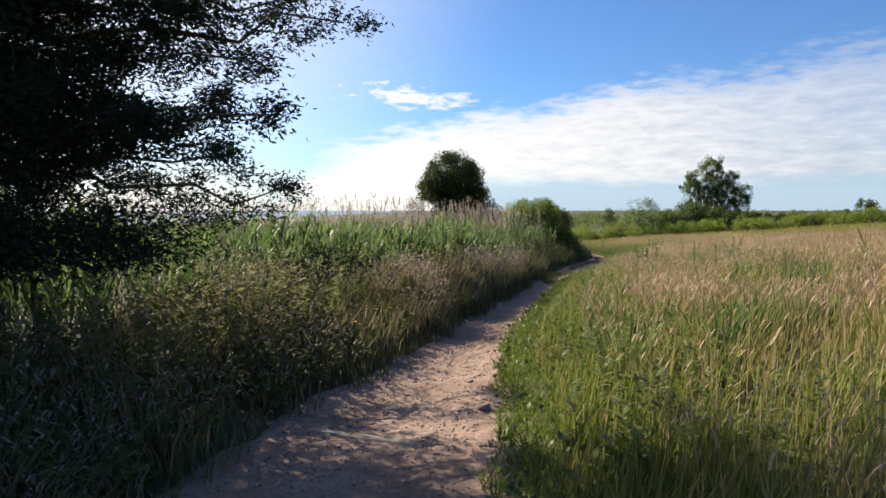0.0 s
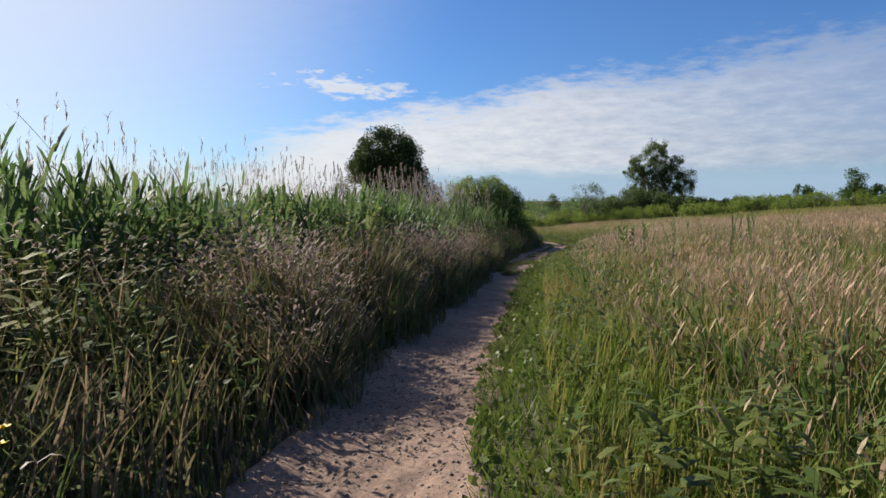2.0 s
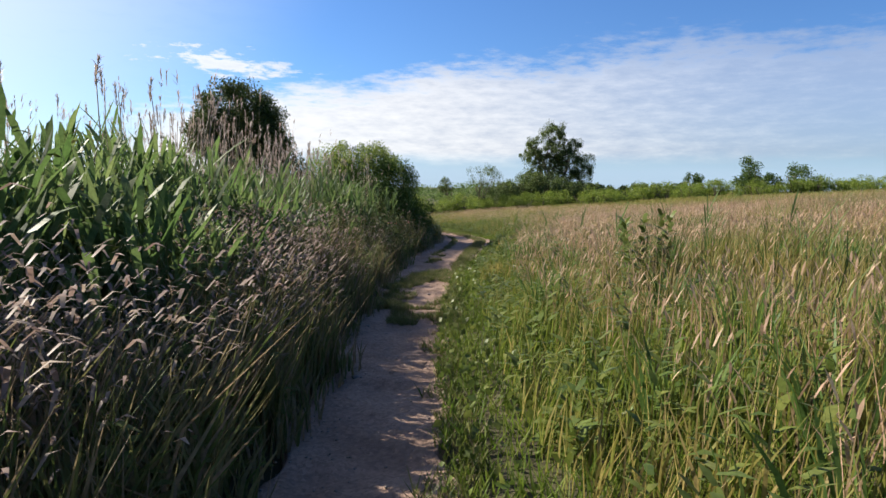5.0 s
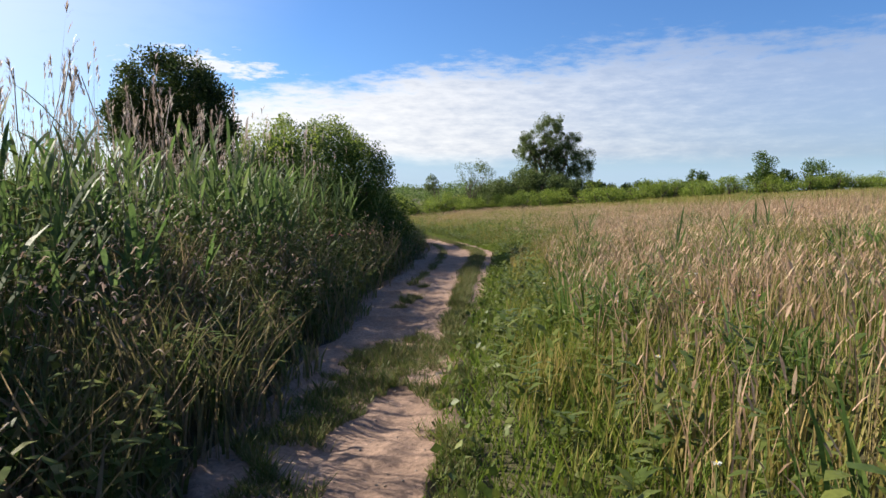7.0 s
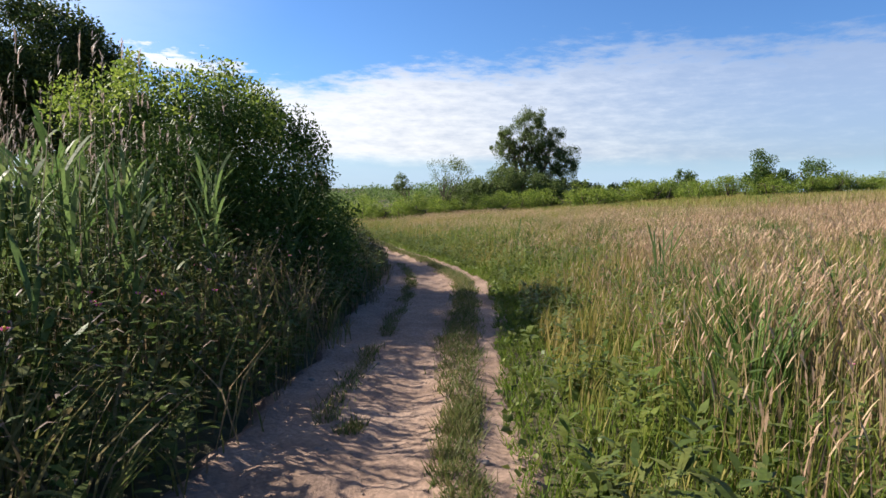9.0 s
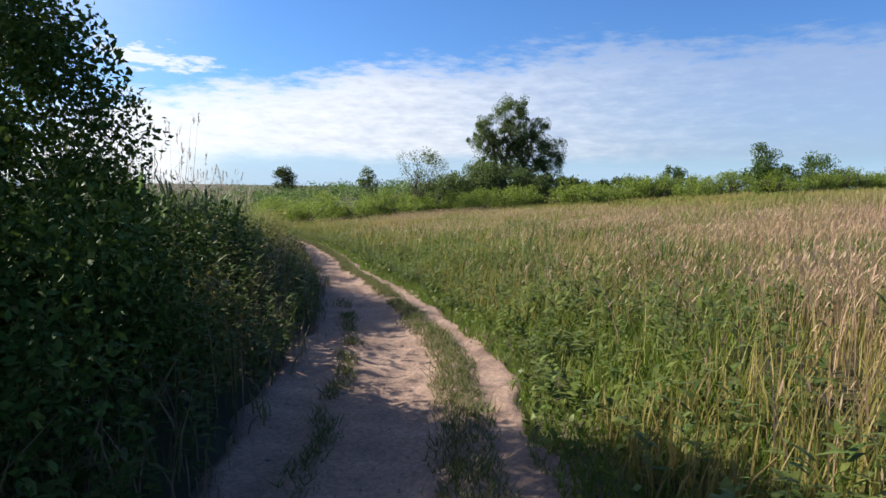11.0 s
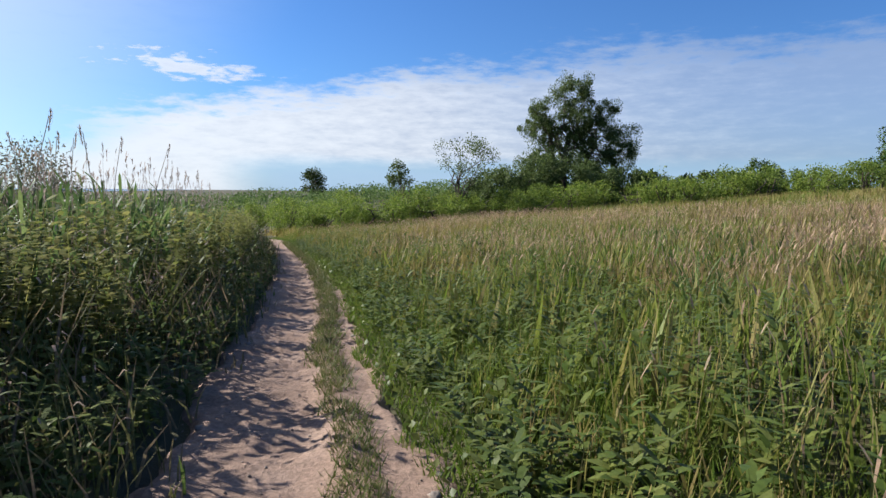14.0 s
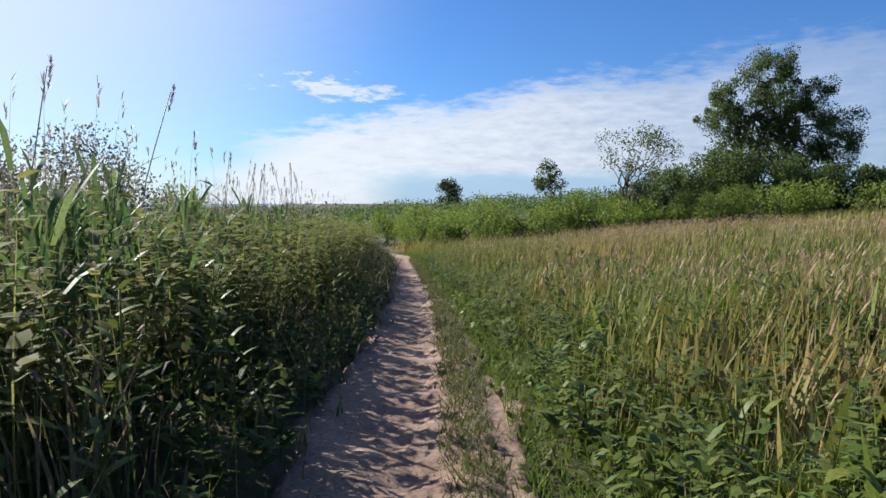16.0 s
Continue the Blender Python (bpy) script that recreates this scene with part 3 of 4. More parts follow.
def bank():
    # low fringe and brown-green grasses below the reeds
    x, y, d = scatter(142000, -2.6, 0.14, -3, 64, 0.95)
    y[:22000], d[:22000] = RNG.uniform(7.5, 17.5, 22000), -1.1 * RNG.uniform(0, 1, 22000)
    x = path_x(y) - half(y) + d + 0.06 * np.sin(y * 2.7) + 0.05 * np.sin(y * 6.1)
    keep = RNG.uniform(0, 1, len(y)) < np.where(y < 22, 0.45 + 0.9 * patchy(x, y, 1.5, 0.5), np.where(y < 33, 0.08, 0.06) + 0.26 * (patchy(x, y, 1.2, 0.5) > 0.55))
    x, y, d = x[keep], y[keep], d[keep]
    e = np.clip(-d, 0, 3)
    h = bank_rise(y) * (np.where(d > 0, 0.18, 0.44) + 0.78 * np.clip(e, 0, 1.15)) * RNG.uniform(0.5, 1.2, len(x)) * (0.5 + 0.95 * patchy(x, y, 1.7, 3.0))
    h = np.minimum(h, RNG.uniform(0.5, 0.85, len(x)) + 0.4 * patchy(x, y, 1.2, 1.0) ** 1.5)
    lean, hd = RNG.uniform(0.05, 0.4, len(x)) + 0.35 * patchy(x, y, 2.2, 1.5) ** 2, 5.0 * patchy(x, y, 1.1, 0.3) + RNG.normal(0, 1.7, len(x))
    b = on_land(x, y)
    stuff("bank_grass", blades(b, h, RNG.uniform(0.008, 0.019, len(x)), lean, hd, droop=0.12), BANK_BLADE, "brown and green grasses on the bank below the reeds", "grass")
    k = (RNG.uniform(0, 1, len(x)) < np.where(y > 26, 0.26, np.where(y < 16, 0.75, 0.45))) & (e > 0.12) & (patchy(x, y, 0.9, 5.0) > 0.34)
    stuff("bank_seed_heads", heads(b[k], h[k] * 1.08, lean[k], hd[k], RNG.uniform(0.05, 0.13, k.sum()), RNG.uniform(0.007, 0.015, k.sum()), 0.6), BANK_HEAD, "brownish pink seed heads on the bank", "grass")
    # leafy herbs, thick past the bush
    rows = [scatter(4900, -2.2, 0.0, 21, 62), scatter(1700, -2.2, -0.02, 0, 21)]
    x, y, d = cat(rows)
    x = path_x(y) - half(y) + d
    h = bank_rise(y) * np.where(y > 35, 0.72, 1.0) * (0.34 + 0.8 * np.clip(-d, 0, 1.2)) * RNG.uniform(0.6, 1.15, len(x))
    stuff("bank_herbs", herbs(x, y, h, 12, 0.12, 0.036, (0.1, 0.9), 0.15), BANK_LEAF, "dense leafy weeds on the shaded bank", "weeds")
    # leafy weeds high on the bank, with sunlight painted into their yellow-green colour
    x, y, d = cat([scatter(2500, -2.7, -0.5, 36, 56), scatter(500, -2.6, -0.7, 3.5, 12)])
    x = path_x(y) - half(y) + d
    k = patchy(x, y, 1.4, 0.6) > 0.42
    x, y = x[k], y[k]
    stuff("tall_bank_weeds", herbs(x, y, bank_rise(y) * np.where(y > 20, RNG.uniform(0.95, 1.4, len(x)), RNG.uniform(0.8, 1.35, len(x))), 17, 0.115, 0.058, (0.0, 0.8), 0.4), SUN_TINTED_WEED, "tall leafy weeds on the bank, coloured yellow-green as if sunlit", "weeds")
    # creepers and broad leaves over the bank past the bush
    x, y, d = scatter(40000, -2.6, 0.0, 20, 60, 0.9)
    x = path_x(y) - half(y) + d
    top = (0.3 + 0.62 * np.clip(-d, 0, 1.1)) * (0.6 + 0.7 * patchy(x, y, 1.1, 4.0))
    p = on_land(x, y, 0)
    p[:, 2] += top * RNG.uniform(0.05, 1.0, len(x)) ** 0.6
    k = patchy(x, y, 1.3, 2.5) > 0.46
    x2, y2, d2 = scatter(17000, -2.0, -0.1, 1, 20, 0.9)
    x2 = path_x(y2) - half(y2) + d2
    k2 = patchy(x2, y2, 1.5, 1.0) > 0.6
    x2, y2, d2 = x2[k2], y2[k2], d2[k2]
    p2 = on_land(x2, y2, 0)
    p2[:, 2] += bank_rise(y2) * (0.25 + 0.75 * np.clip(-d2, 0, 1.1)) * RNG.uniform(0.1, 1.0, len(x2)) ** 0.7
    p, k = np.concatenate([p[k], p2]), np.ones(k.sum() + len(p2), bool)
    stuff("bank_creepers", leaf_cloud(p[k], RNG.uniform(0.025, 0.055, k.sum()), out=np.tile([0.3, -0.2, 0.5], (k.sum(), 1)), aspect=0.7), CREEPER_LEAF, "broad leaves of creepers over the bank", "creepers")


def stand(y):
    """How tall the reeds grow along the walk, as a share."""
    return np.interp(y, [4, 8, 11, 15, 18, 33, 35, 50], [0.86, 0.84, 0.8, 0.82, 1.0, 1.0, 0.78, 0.8])


def reed_bed(name, n, d0, d1, y0, y1, leaves, height, lw, segs=3):
    x, y, d = scatter(n, d0, d1, y0, y1)
    x = path_x(y) - half(y) + d
    keep = ~((d > -reed_edge(y) + RNG.normal(0, 0.32, n)) | (np.hypot(x - 4.4, (y - 29.6) * 0.8) < 1.7) | ((y > 24) & (y < 33) & (d > -1.5)) | ((y > 33) & (d > -3.2) & (RNG.uniform(0, 1, n) < 0.2)) | (patchy(x, y, 1.4, 2.2) < RNG.uniform(0.12, 0.42, n)))
    x, y, d = x[keep], y[keep], d[keep]
    n = len(x)
    low = np.clip(0.66 + (-d - reed_edge(y)) / 3.0, 0.6, 1.0)
    h = RNG.uniform(0.72, 1.12, n) * height * low * (0.72 + 0.5 * patchy(x, y, 0.9, 1.0))
    h *= stand(y)
    b = on_land(x, y)
    lean, hd = RNG.uniform(0.0, 0.14, n), RNG.uniform(0, 6.3, n)
    geo = [blades(b, h, np.full(n, 0.012), lean, hd)]
    fwd = np.stack([np.cos(hd), np.sin(hd), np.zeros(n)], 1)
    for k in range(leaves):
        f = 0.3 + 0.68 * (k + RNG.uniform(0, 0.8, n)) / leaves
        p = b + fwd * (lean * h * f ** 1.8)[:, None]
        p[:, 2] += h * f
        a = RNG.uniform(0, 6.3, n)
        up = RNG.uniform(1.2, 4.0, n)
        dr = np.stack([np.cos(a), np.sin(a), up], 1)
        dr /= np.linalg.norm(dr, axis=1)[:, None]
        geo.append(arching(p, dr, RNG.uniform(0.26, 0.5, n), RNG.uniform(0.8, 1.3, n) * lw, RNG.uniform(0.05, 0.5, n), segs))
    stuff(name, join(*geo), REED_LEAF, "dense green reeds with long upright leaves", "reeds")


def plumes(n=9600):
    x, y, d = scatter(n, -12, -1.3, 2, 66, 0.75)
    x = path_x(y) - half(y) + d
    keep = (np.hypot(x - 4.4, (y - 29.6) * 0.8) > 1.8) & ((y > 17) | (d < -2.6)) & ((y < 34) | (RNG.uniform(0, 1, n) < 0.5))
    x, y, d = x[keep], y[keep], d[keep]
    n = len(x)
    b = on_land(x, y)
    h = RNG.uniform(1.7, 2.45, n) * np.interp(y, [6, 9, 15, 18, 33, 35], [0.92, 0.86, 0.86, 0.95, 0.95, 0.8])
    lean, hd = RNG.uniform(0.0, 0.12, n), RNG.normal(0.2, 1.2, n)
    stuff("dead_reed_stalks", blades(b, h, np.full(n, 0.009), lean, hd, segs=2), REED_DEAD, "thin dry reed stalks above the green reeds", "reeds")
    fwd = np.stack([np.cos(hd), np.sin(hd), np.zeros(n)], 1)
    tip = b + fwd * (lean * h)[:, None]
    tip[:, 2] += h
    geo = []
    for k in range(7):
        p = tip.copy()
        p[:, 2] -= RNG.uniform(0.02, 0.17, n)
        dr = np.stack([RNG.normal(0, 0.2, n), RNG.normal(0, 0.2, n), np.ones(n)], 1) + fwd * 0.25
        dr /= np.linalg.norm(dr, axis=1)[:, None]
        geo.append(arching(p, dr, RNG.uniform(0.05, 0.13, n), np.full(n, 0.009), 0.35, 2))
    stuff("reed_plumes", join(*geo), PLUME, "faded brown feathery reed plumes", "reeds")


def path_grass():
    """Grass between the ruts, and patches that have crept over the path."""
    n = 460000
    y, o = np.concatenate([RNG.uniform(8, 58, n - 110000), RNG.uniform(15.4, 24, 110000)]), RNG.uniform(-0.9, 1.0, n)
    x = line_x(y) + o
    wob = 0.06 * np.sin(y * 5.3) + 0.045 * np.sin(y * 11.0 + 1.0)
    strip = (np.abs(o - np.interp(y, STRIP_Y, STRIP_X) - 0.3 * wob) < np.interp(y, STRIP_Y, STRIP_W) * RNG.normal(1.0, 0.22, n)) & (y > 20) & (patchy(x, y, 2.2) > 0.04)
    second = (np.abs(o + 0.4 - 0.3 * wob) < RNG.normal(0.065, 0.025, n)) & (y > 24) & (y < 33.5) & (patchy(x, y, 1.7, 2) > 0.3)
    fore = (y > 15.6) & (y < 17.2) & (o > -0.16) & (patchy(x, y, 3.0, 1.0) > 0.5)
    left = (y > 16.9) & (y < 19.4) & (o < -0.04 + wob) & (o > -0.42 + wob)
    across = (y > 19.05 + 0.25 * np.sin(o * 12)) & (y < 20.6 + 0.3 * np.sin(o * 10 + 1)) & (o > -0.33 + wob)
    after = (y > 20.4) & (y < 24.0) & (np.abs(o + 0.22 - 0.5 * wob) < 0.08) & (patchy(x, y, 1.9, 1.0) > 0.55)
    hem = (np.abs(o - np.interp(y, _fy, _fr) - wob) < 0.12) & (y < 20) & (patchy(x, y, 2.4, 1.7) > 0.45)
    patch = (fore | left | across | after) & (patchy(x, y, 2.6, 0.2) > 0.24)
    k = strip | ((second | patch | hem) & (RNG.uniform(0, 1, n) < 0.35 + 0.9 * patchy(x, y, 6.0, 0.7)))
    k &= (o > np.interp(y, _fy, _fl) * 0.95) & (o < np.interp(y, _fy, _fr) + 0.1)
    x, y = x[k], y[k]
    b = np.stack([x, y, path_z(x, y) - 0.006], 1)
    m = len(x)
    tuft = np.where(y < 24, 0.55 + 0.9 * patchy(x, y, 4.5, 2.0) ** 2, 0.85)
    stuff("path_grass", blades(b, RNG.uniform(0.03, 0.10, m) * tuft, RNG.uniform(0.008, 0.014, m), RNG.uniform(0.3, 1.1, m), RNG.uniform(0, 6.3, m), segs=1), TRODDEN_BLADE, "trodden grass growing between the path's ruts", "grass")


meadow()
bank()
path_grass()
reed_bed("reed_bed", 8500, -4.6, -0.7, 1, 64, 7, 1.5, 0.034)
reed_bed("path_side_reeds", 2000, -2.6, -0.5, 8.0, 17.5, 7, 1.4, 0.032)
reed_bed("far_reed_bed", 7500, -19, -4.5, -2, 82, 6, 1.7, 0.045, 2)
plumes()


# ---- trees and shrubs ----
def bent(p0, p1, sag, n=7):
    p0, p1 = np.asarray(p0, float), np.asarray(p1, float)
    f = np.linspace(0, 1, n)[:, None]
    w = RNG.normal(0, 0.035, (n, 3)) * np.linalg.norm(p1 - p0)
    w[0] = w[-1] = 0
    return p0 + (p1 - p0) * f + np.array([0, 0, sag]) * 4 * f * (1 - f) + w


def woody(ob, height, radius, tips, stems=1, name="trunk"):
    """Trunk or stems, and limbs out to the crown's clumps."""
    tops = []
    for s in range(stems):
        off = RNG.normal(0, 0.12 * stems ** 0.5, 3) * (1, 1, 0) if stems > 1 else np.zeros(3)
        top = np.array([RNG.normal(0, 0.12), RNG.normal(0, 0.12), 1.0]) * height * 0.62 + off * 3
        pts = bent(off, top, 0, 8)
        trunk = part(name, tube(pts, np.linspace(radius, radius * 0.45, 8), 8), BARK, ob)
        tops.append((pts, trunk))
    for tip in tips:
        pts, trunk = tops[RNG.integers(len(tops))]
        s = pts[RNG.integers(2, len(pts))]
        p = bent(s, tip, RNG.uniform(-0.05, 0.1), 6)
        part("limb", tube(p, np.linspace(radius * 0.4, radius * 0.07, 6), 5), BARK, trunk)


def clumps(n, centre, radii, shell=0.55):
    d = RNG.normal(0, 1, (n, 3))
    d /= np.linalg.norm(d, axis=1)[:, None]
    r = RNG.uniform(shell, 1.0, n) ** 0.6
    return np.asarray(centre) + d * r[:, None] * np.asarray(radii)


def crown(cs, cr, per, size, mat, ob, name="crown", flat=1.0, droop=0.0, label=""):
    geo = []
    for c, r in zip(cs, cr):
        q = RNG.normal(0, 1, (per, 3))
        q /= np.linalg.norm(q, axis=1)[:, None]
        q *= (RNG.uniform(0, 1, per) ** 0.45)[:, None] * r * np.array([1, 1, flat])
        geo.append(leaf_cloud(c + q, np.full(per, size), out=q / max(r, 1e-3) * 0.9 + np.array([0, 0, -droop])))
    return part(name, join(*geo), mat, ob, label)


def shrub(name, x, y, w, h, leaves, size, mat, label, category="shrub", group="", n=26, gap=0.55):
    ob = thing(name, x, y, label, category, group)
    cs = clumps(n, (0, 0, h * 0.5), (w * 0.42, w * 0.42, h * 0.42), gap)
    cs[:, 2] = np.maximum(cs[:, 2], h * 0.12)
    crown(cs, RNG.uniform(0.14, 0.26, n) * min(w, h), leaves // n, size, mat, ob)
    woody(ob, h, 0.03 + 0.012 * h, cs[RNG.choice(n, 5, replace=False)], 3, "stem")
    return ob


def big_tree():
    ob = thing("tree", 28.1, 66.2, "broad open-crowned green tree standing in a thicket", "tree")
    lobes = [((0.2, 6.9), (1.45, 1.1), 44), ((-1.7, 6.0), (0.9, 0.6), 14), ((-1.9, 4.9), (1.4, 1.0), 38), ((0.5, 5.3), (1.8, 1.2), 56), ((2.1, 5.8), (0.8, 0.7), 14), ((3.0, 3.9), (1.3, 1.4), 44), ((1.8, 4.2), (1.3, 1.1), 26), ((-0.2, 3.3), (2.0, 1.3), 54), ((2.2, 2.4), (1.6, 1.1), 40), ((-1.6, 2.4), (1.6, 1.0), 30)]
    across = np.array([0.853, -0.52, 0.0])
    cs = []
    for (lat, up), (rw, rh), k in lobes:
        q = clumps(k, (0, 0, 0), (rw, rw * 0.8, rh), 0.25)
        cs.append(across * (lat + q[:, :1]) + np.array([0.52, 0.853, 0.0]) * q[:, 1:2] + np.array([0, 0, 1.0]) * (up + q[:, 2:]))
    cs = np.concatenate(cs)
    crown(cs, RNG.uniform(0.14, 0.5, len(cs)), 190, 0.095, CANOPY_LEAF, ob)
    woody(ob, 8.0, 0.2, cs[RNG.choice(len(cs), 48, replace=False)], 3)


def oval_tree():
    ob = thing("tree", 0.75, 39.2, "dense dark green tree with an oval crown above the reeds", "tree")
    cs = np.concatenate([clumps(40, (0, 0, 4.2), (1.3, 1.3, 1.2), 0.1), clumps(110, (-0.2, 0, 4.7), (1.85, 1.8, 1.55), 0.62), clumps(60, (-0.2, 0, 4.0), (2.05, 1.9, 1.3), 0.6), clumps(44, (0.2, 0, 3.2), (2.05, 1.8, 1.1), 0.5), clumps(12, (1.9, 0, 2.3), (1.0, 0.9, 0.8), 0.3)])
    crown(cs, RNG.uniform(0.3, 0.58, len(cs)), 260, 0.105, OVAL_LEAF, ob)
    woody(ob, 6.2, 0.17, cs[RNG.choice(len(cs), 16, replace=False)])


def vine_bush():
    ob = thing("vine_bush", 4.5, 29.6, "big rounded bush overgrown with bright green vines", "bush")
    cs = np.concatenate([clumps(190, (0, 0, 1.35), (1.55, 1.9, 1.35), 0.72), clumps(36, (1.15, -0.2, 0.7), (0.85, 1.8, 0.75), 0.4), clumps(30, (-1.5, -0.3, 0.8), (1.2, 1.5, 0.8), 0.4), clumps(36, (-0.5, -2.0, 0.9), (1.3, 1.2, 1.0), 0.4)])
    cs[:, 2] = np.maximum(cs[:, 2], 0.15)
    crown(cs, RNG.uniform(0.2, 0.38, len(cs)), 400, 0.045, SHRUB_LEAF, ob, "foliage")
    heart = clumps(60, (0, 0, 1.15), (1.25, 1.5, 1.05), 0.1)
    crown(heart, np.full(60, 0.4), 170, 0.08, SHRUB_LEAF, ob, "foliage")
    vs = clumps(90, (-0.3, -0.15, 1.95), (1.5, 1.8, 0.9), 0.75)
    vs = vs[vs[:, 2] > 1.9]
    crown(vs, RNG.uniform(0.15, 0.3, len(vs)), 130, 0.055, BRIGHT_LEAF, ob, "vine", label="bright yellow-green vine leaves")
    woody(ob, 2.6, 0.06, cs[RNG.choice(len(cs), 14, replace=False)], 4, "stem")
    for k in range(14):
        a, f = RNG.uniform(0, 6.28), RNG.uniform(0.5, 1.0)
        p0 = np.array([1.3 * math.cos(a) * f, 1.5 * math.sin(a) * f, 2.45 - 0.5 * f])
        p1 = p0 + np.array([RNG.normal(0, 0.15), RNG.normal(0, 0.15), RNG.uniform(0.25, 0.5)])
        pts = bent(p0, p1, 0.05, 6)
        part("tendril", join(tube(pts, np.linspace(0.006, 0.002, 6), 4), leaf_cloud(pts.repeat(5, 0) + RNG.normal(0, 0.02, (30, 3)), np.full(30, 0.05))), SHRUB_LEAF, ob)


def cedar():
    ob = thing("cedar", -5.2, 4.5, "spreading cedar with drooping layered boughs, backlit darkness put into its leaf colour", "tree")
    H = 7.0
    trunk = bent((0, 0, 0), (0.2, -0.1, H), 0, 10)
    bole = part("trunk", tube(trunk, np.linspace(0.22, 0.04, 10), 9), BARK, ob)
    spray = []
    aims = [(3.4, 2.2, 1.65), (3.85, 0.3, 2.15), (3.2, 0.9, 1.9), (4.1, 0.8, 3.15), (3.6, 0.6, 2.75), (4.0, 0.5, 3.6), (3.0, 0.9, 1.2), (2.6, 1.2, 1.3), (3.3, 0.8, 2.4), (3.5, 0.9, 3.4)]
    near_aims = [(2.4, -0.6, 2.2), (2.7, -0.2, 2.5), (2.0, -1.0, 2.4), (2.6, 0.2, 2.8), (2.2, -0.4, 3.0), (3.0, -0.2, 2.1), (1.8, -0.8, 2.8), (2.9, 0.5, 3.2)]
    for k in range(58):
        z = 0.8 + 5.9 * (k / 50) + RNG.normal(0, 0.1)
        a = 2.2 + (k * 2.4) % 3.2 + RNG.normal(0, 0.2)
        if k % 2 == 0:
            a = RNG.uniform(-0.45, 0.42)
        L = (3.0 - 0.36 * max(0, z - 2.5)) * RNG.uniform(0.75, 1.08) * (0.78 if z < 2.2 else 1.0)
        drop = RNG.uniform(-0.3, 0.3)
        if k % 5 == 0 and k < 50:
            ax, ay, z = aims[k // 5]
            a, L, drop = math.atan2(ay, ax), math.hypot(ax, ay), -0.1
            z += 0.1
        if k >= 50:
            ax, ay, z = near_aims[k - 50]
            a, L, drop = math.atan2(ay, ax), math.hypot(ax, ay), -0.05
        s = trunk[min(9, int(z / H * 9))]
        s = np.array([s[0], s[1], z])
        tip = s + np.array([math.cos(a) * L, math.sin(a) * L, drop])
        p = bent(s, tip, -0.12, 9)
        part("bough", tube(p, np.linspace(0.05, 0.008, 9), 5), BARK, bole)
        for j in range(2, 9):
            m = 7 if j < 8 else 4
            for q in range(m):
                c = p[j] + RNG.normal(0, 1, 3) * np.array([0.24, 0.24, 0.13]) * (1.1 if j < 8 else 0.5)
                per, size = (115, 0.055) if -0.7 < math.remainder(a, 2 * math.pi) < 0.8 else (36, 0.07)
                e = RNG.normal(0, 1, (per, 3)) * np.array([0.085, 0.085, 0.055])
                dirn = np.array([math.cos(a), math.sin(a), 0.0]) * 1.2
                spray.append(leaf_cloud(c + e, np.full(per, size), out=np.tile(dirn, (per, 1)), aspect=0.34))
    # the dense heart of the tree: a deep upper deck and a low skirt, with gaps between
    for k in range(760):
        a = RNG.uniform(-0.7, 0.42) if k % 4 else RNG.uniform(2.4, 5.5)
        if k % 10 < 6:
            r, z = RNG.uniform(0.3, 3.15), RNG.uniform(2.15, 4.9)
        elif k % 10 < 9:
            r, z = RNG.uniform(0.6, 3.2), RNG.uniform(1.05, 1.5)
        else:
            r, z = RNG.uniform(0.3, 2.6), RNG.uniform(1.4, 2.2)
        c = np.array([math.cos(a) * r, math.sin(a) * r, z])
        e = RNG.normal(0, 1, (80, 3)) * np.array([0.17, 0.17, 0.075])
        spray.append(leaf_cloud(c + e, np.full(80, 0.065), out=np.tile([math.cos(a), math.sin(a), 0.0], (80, 1)), aspect=0.3))
    # foliage coloured as a backlit silhouette, darker than cedar leaves are
    part("foliage", join(*spray), CEDAR_BACKLIT_LEAF, ob)


def small_tree(x, y, h, w, lean, label):
    ob = thing("small_tree", x, y, label, "tree")
    cs = clumps(26, (lean, 0, h * 0.72), (w * 0.42, w * 0.42, h * 0.22), 0.2)
    crown(cs, RNG.uniform(0.08, 0.17, 26) * w, 80, 0.10, CANOPY_LEAF, ob)
    woody(ob, h * 0.9, 0.06, cs[:18], 2)


for seed, grow in ((11, big_tree), (12, oval_tree), (13, vine_bush), (14, cedar)):
    reseed(seed)
    grow()
reseed(15)
small_tree(18.9, 60.6, 4.6, 3.3, 0.5, "thin small tree with an open crown and bare limbs")
small_tree(17.3, 65.0, 3.5, 1.7, -0.1, "thin small tree with sparse leaves")

THICKET = [(21.2, 67.6, 2.4, 1.5), (22.3, 66.9, 2.6, 1.9), (23.4, 66.2, 2.8, 2.5), (24.5, 65.6, 3.0, 3.0), (25.6, 64.9, 3.0, 3.2), (26.8, 64.1, 3.2, 3.0), (28.2, 63.4, 3.2, 2.6), (29.6, 62.7, 3.0, 2.0), (31.0, 62.2, 3.0, 1.8), (32.8, 63.0, 4.2, 1.7), (35.2, 62.8, 4.4, 1.6), (37.6, 62.4, 4.4, 1.6), (40.0, 62.0, 4.2, 1.5), (19.6, 62.5, 2.2, 1.4)]
for x, y, w, h in THICKET:
    shrub("shrub", x, y, w * 1.15, h * 1.1, 6200, 0.14, CANOPY_LEAF, "dark green leafy shrub in the thicket under the tree", group="thicket under the tree")
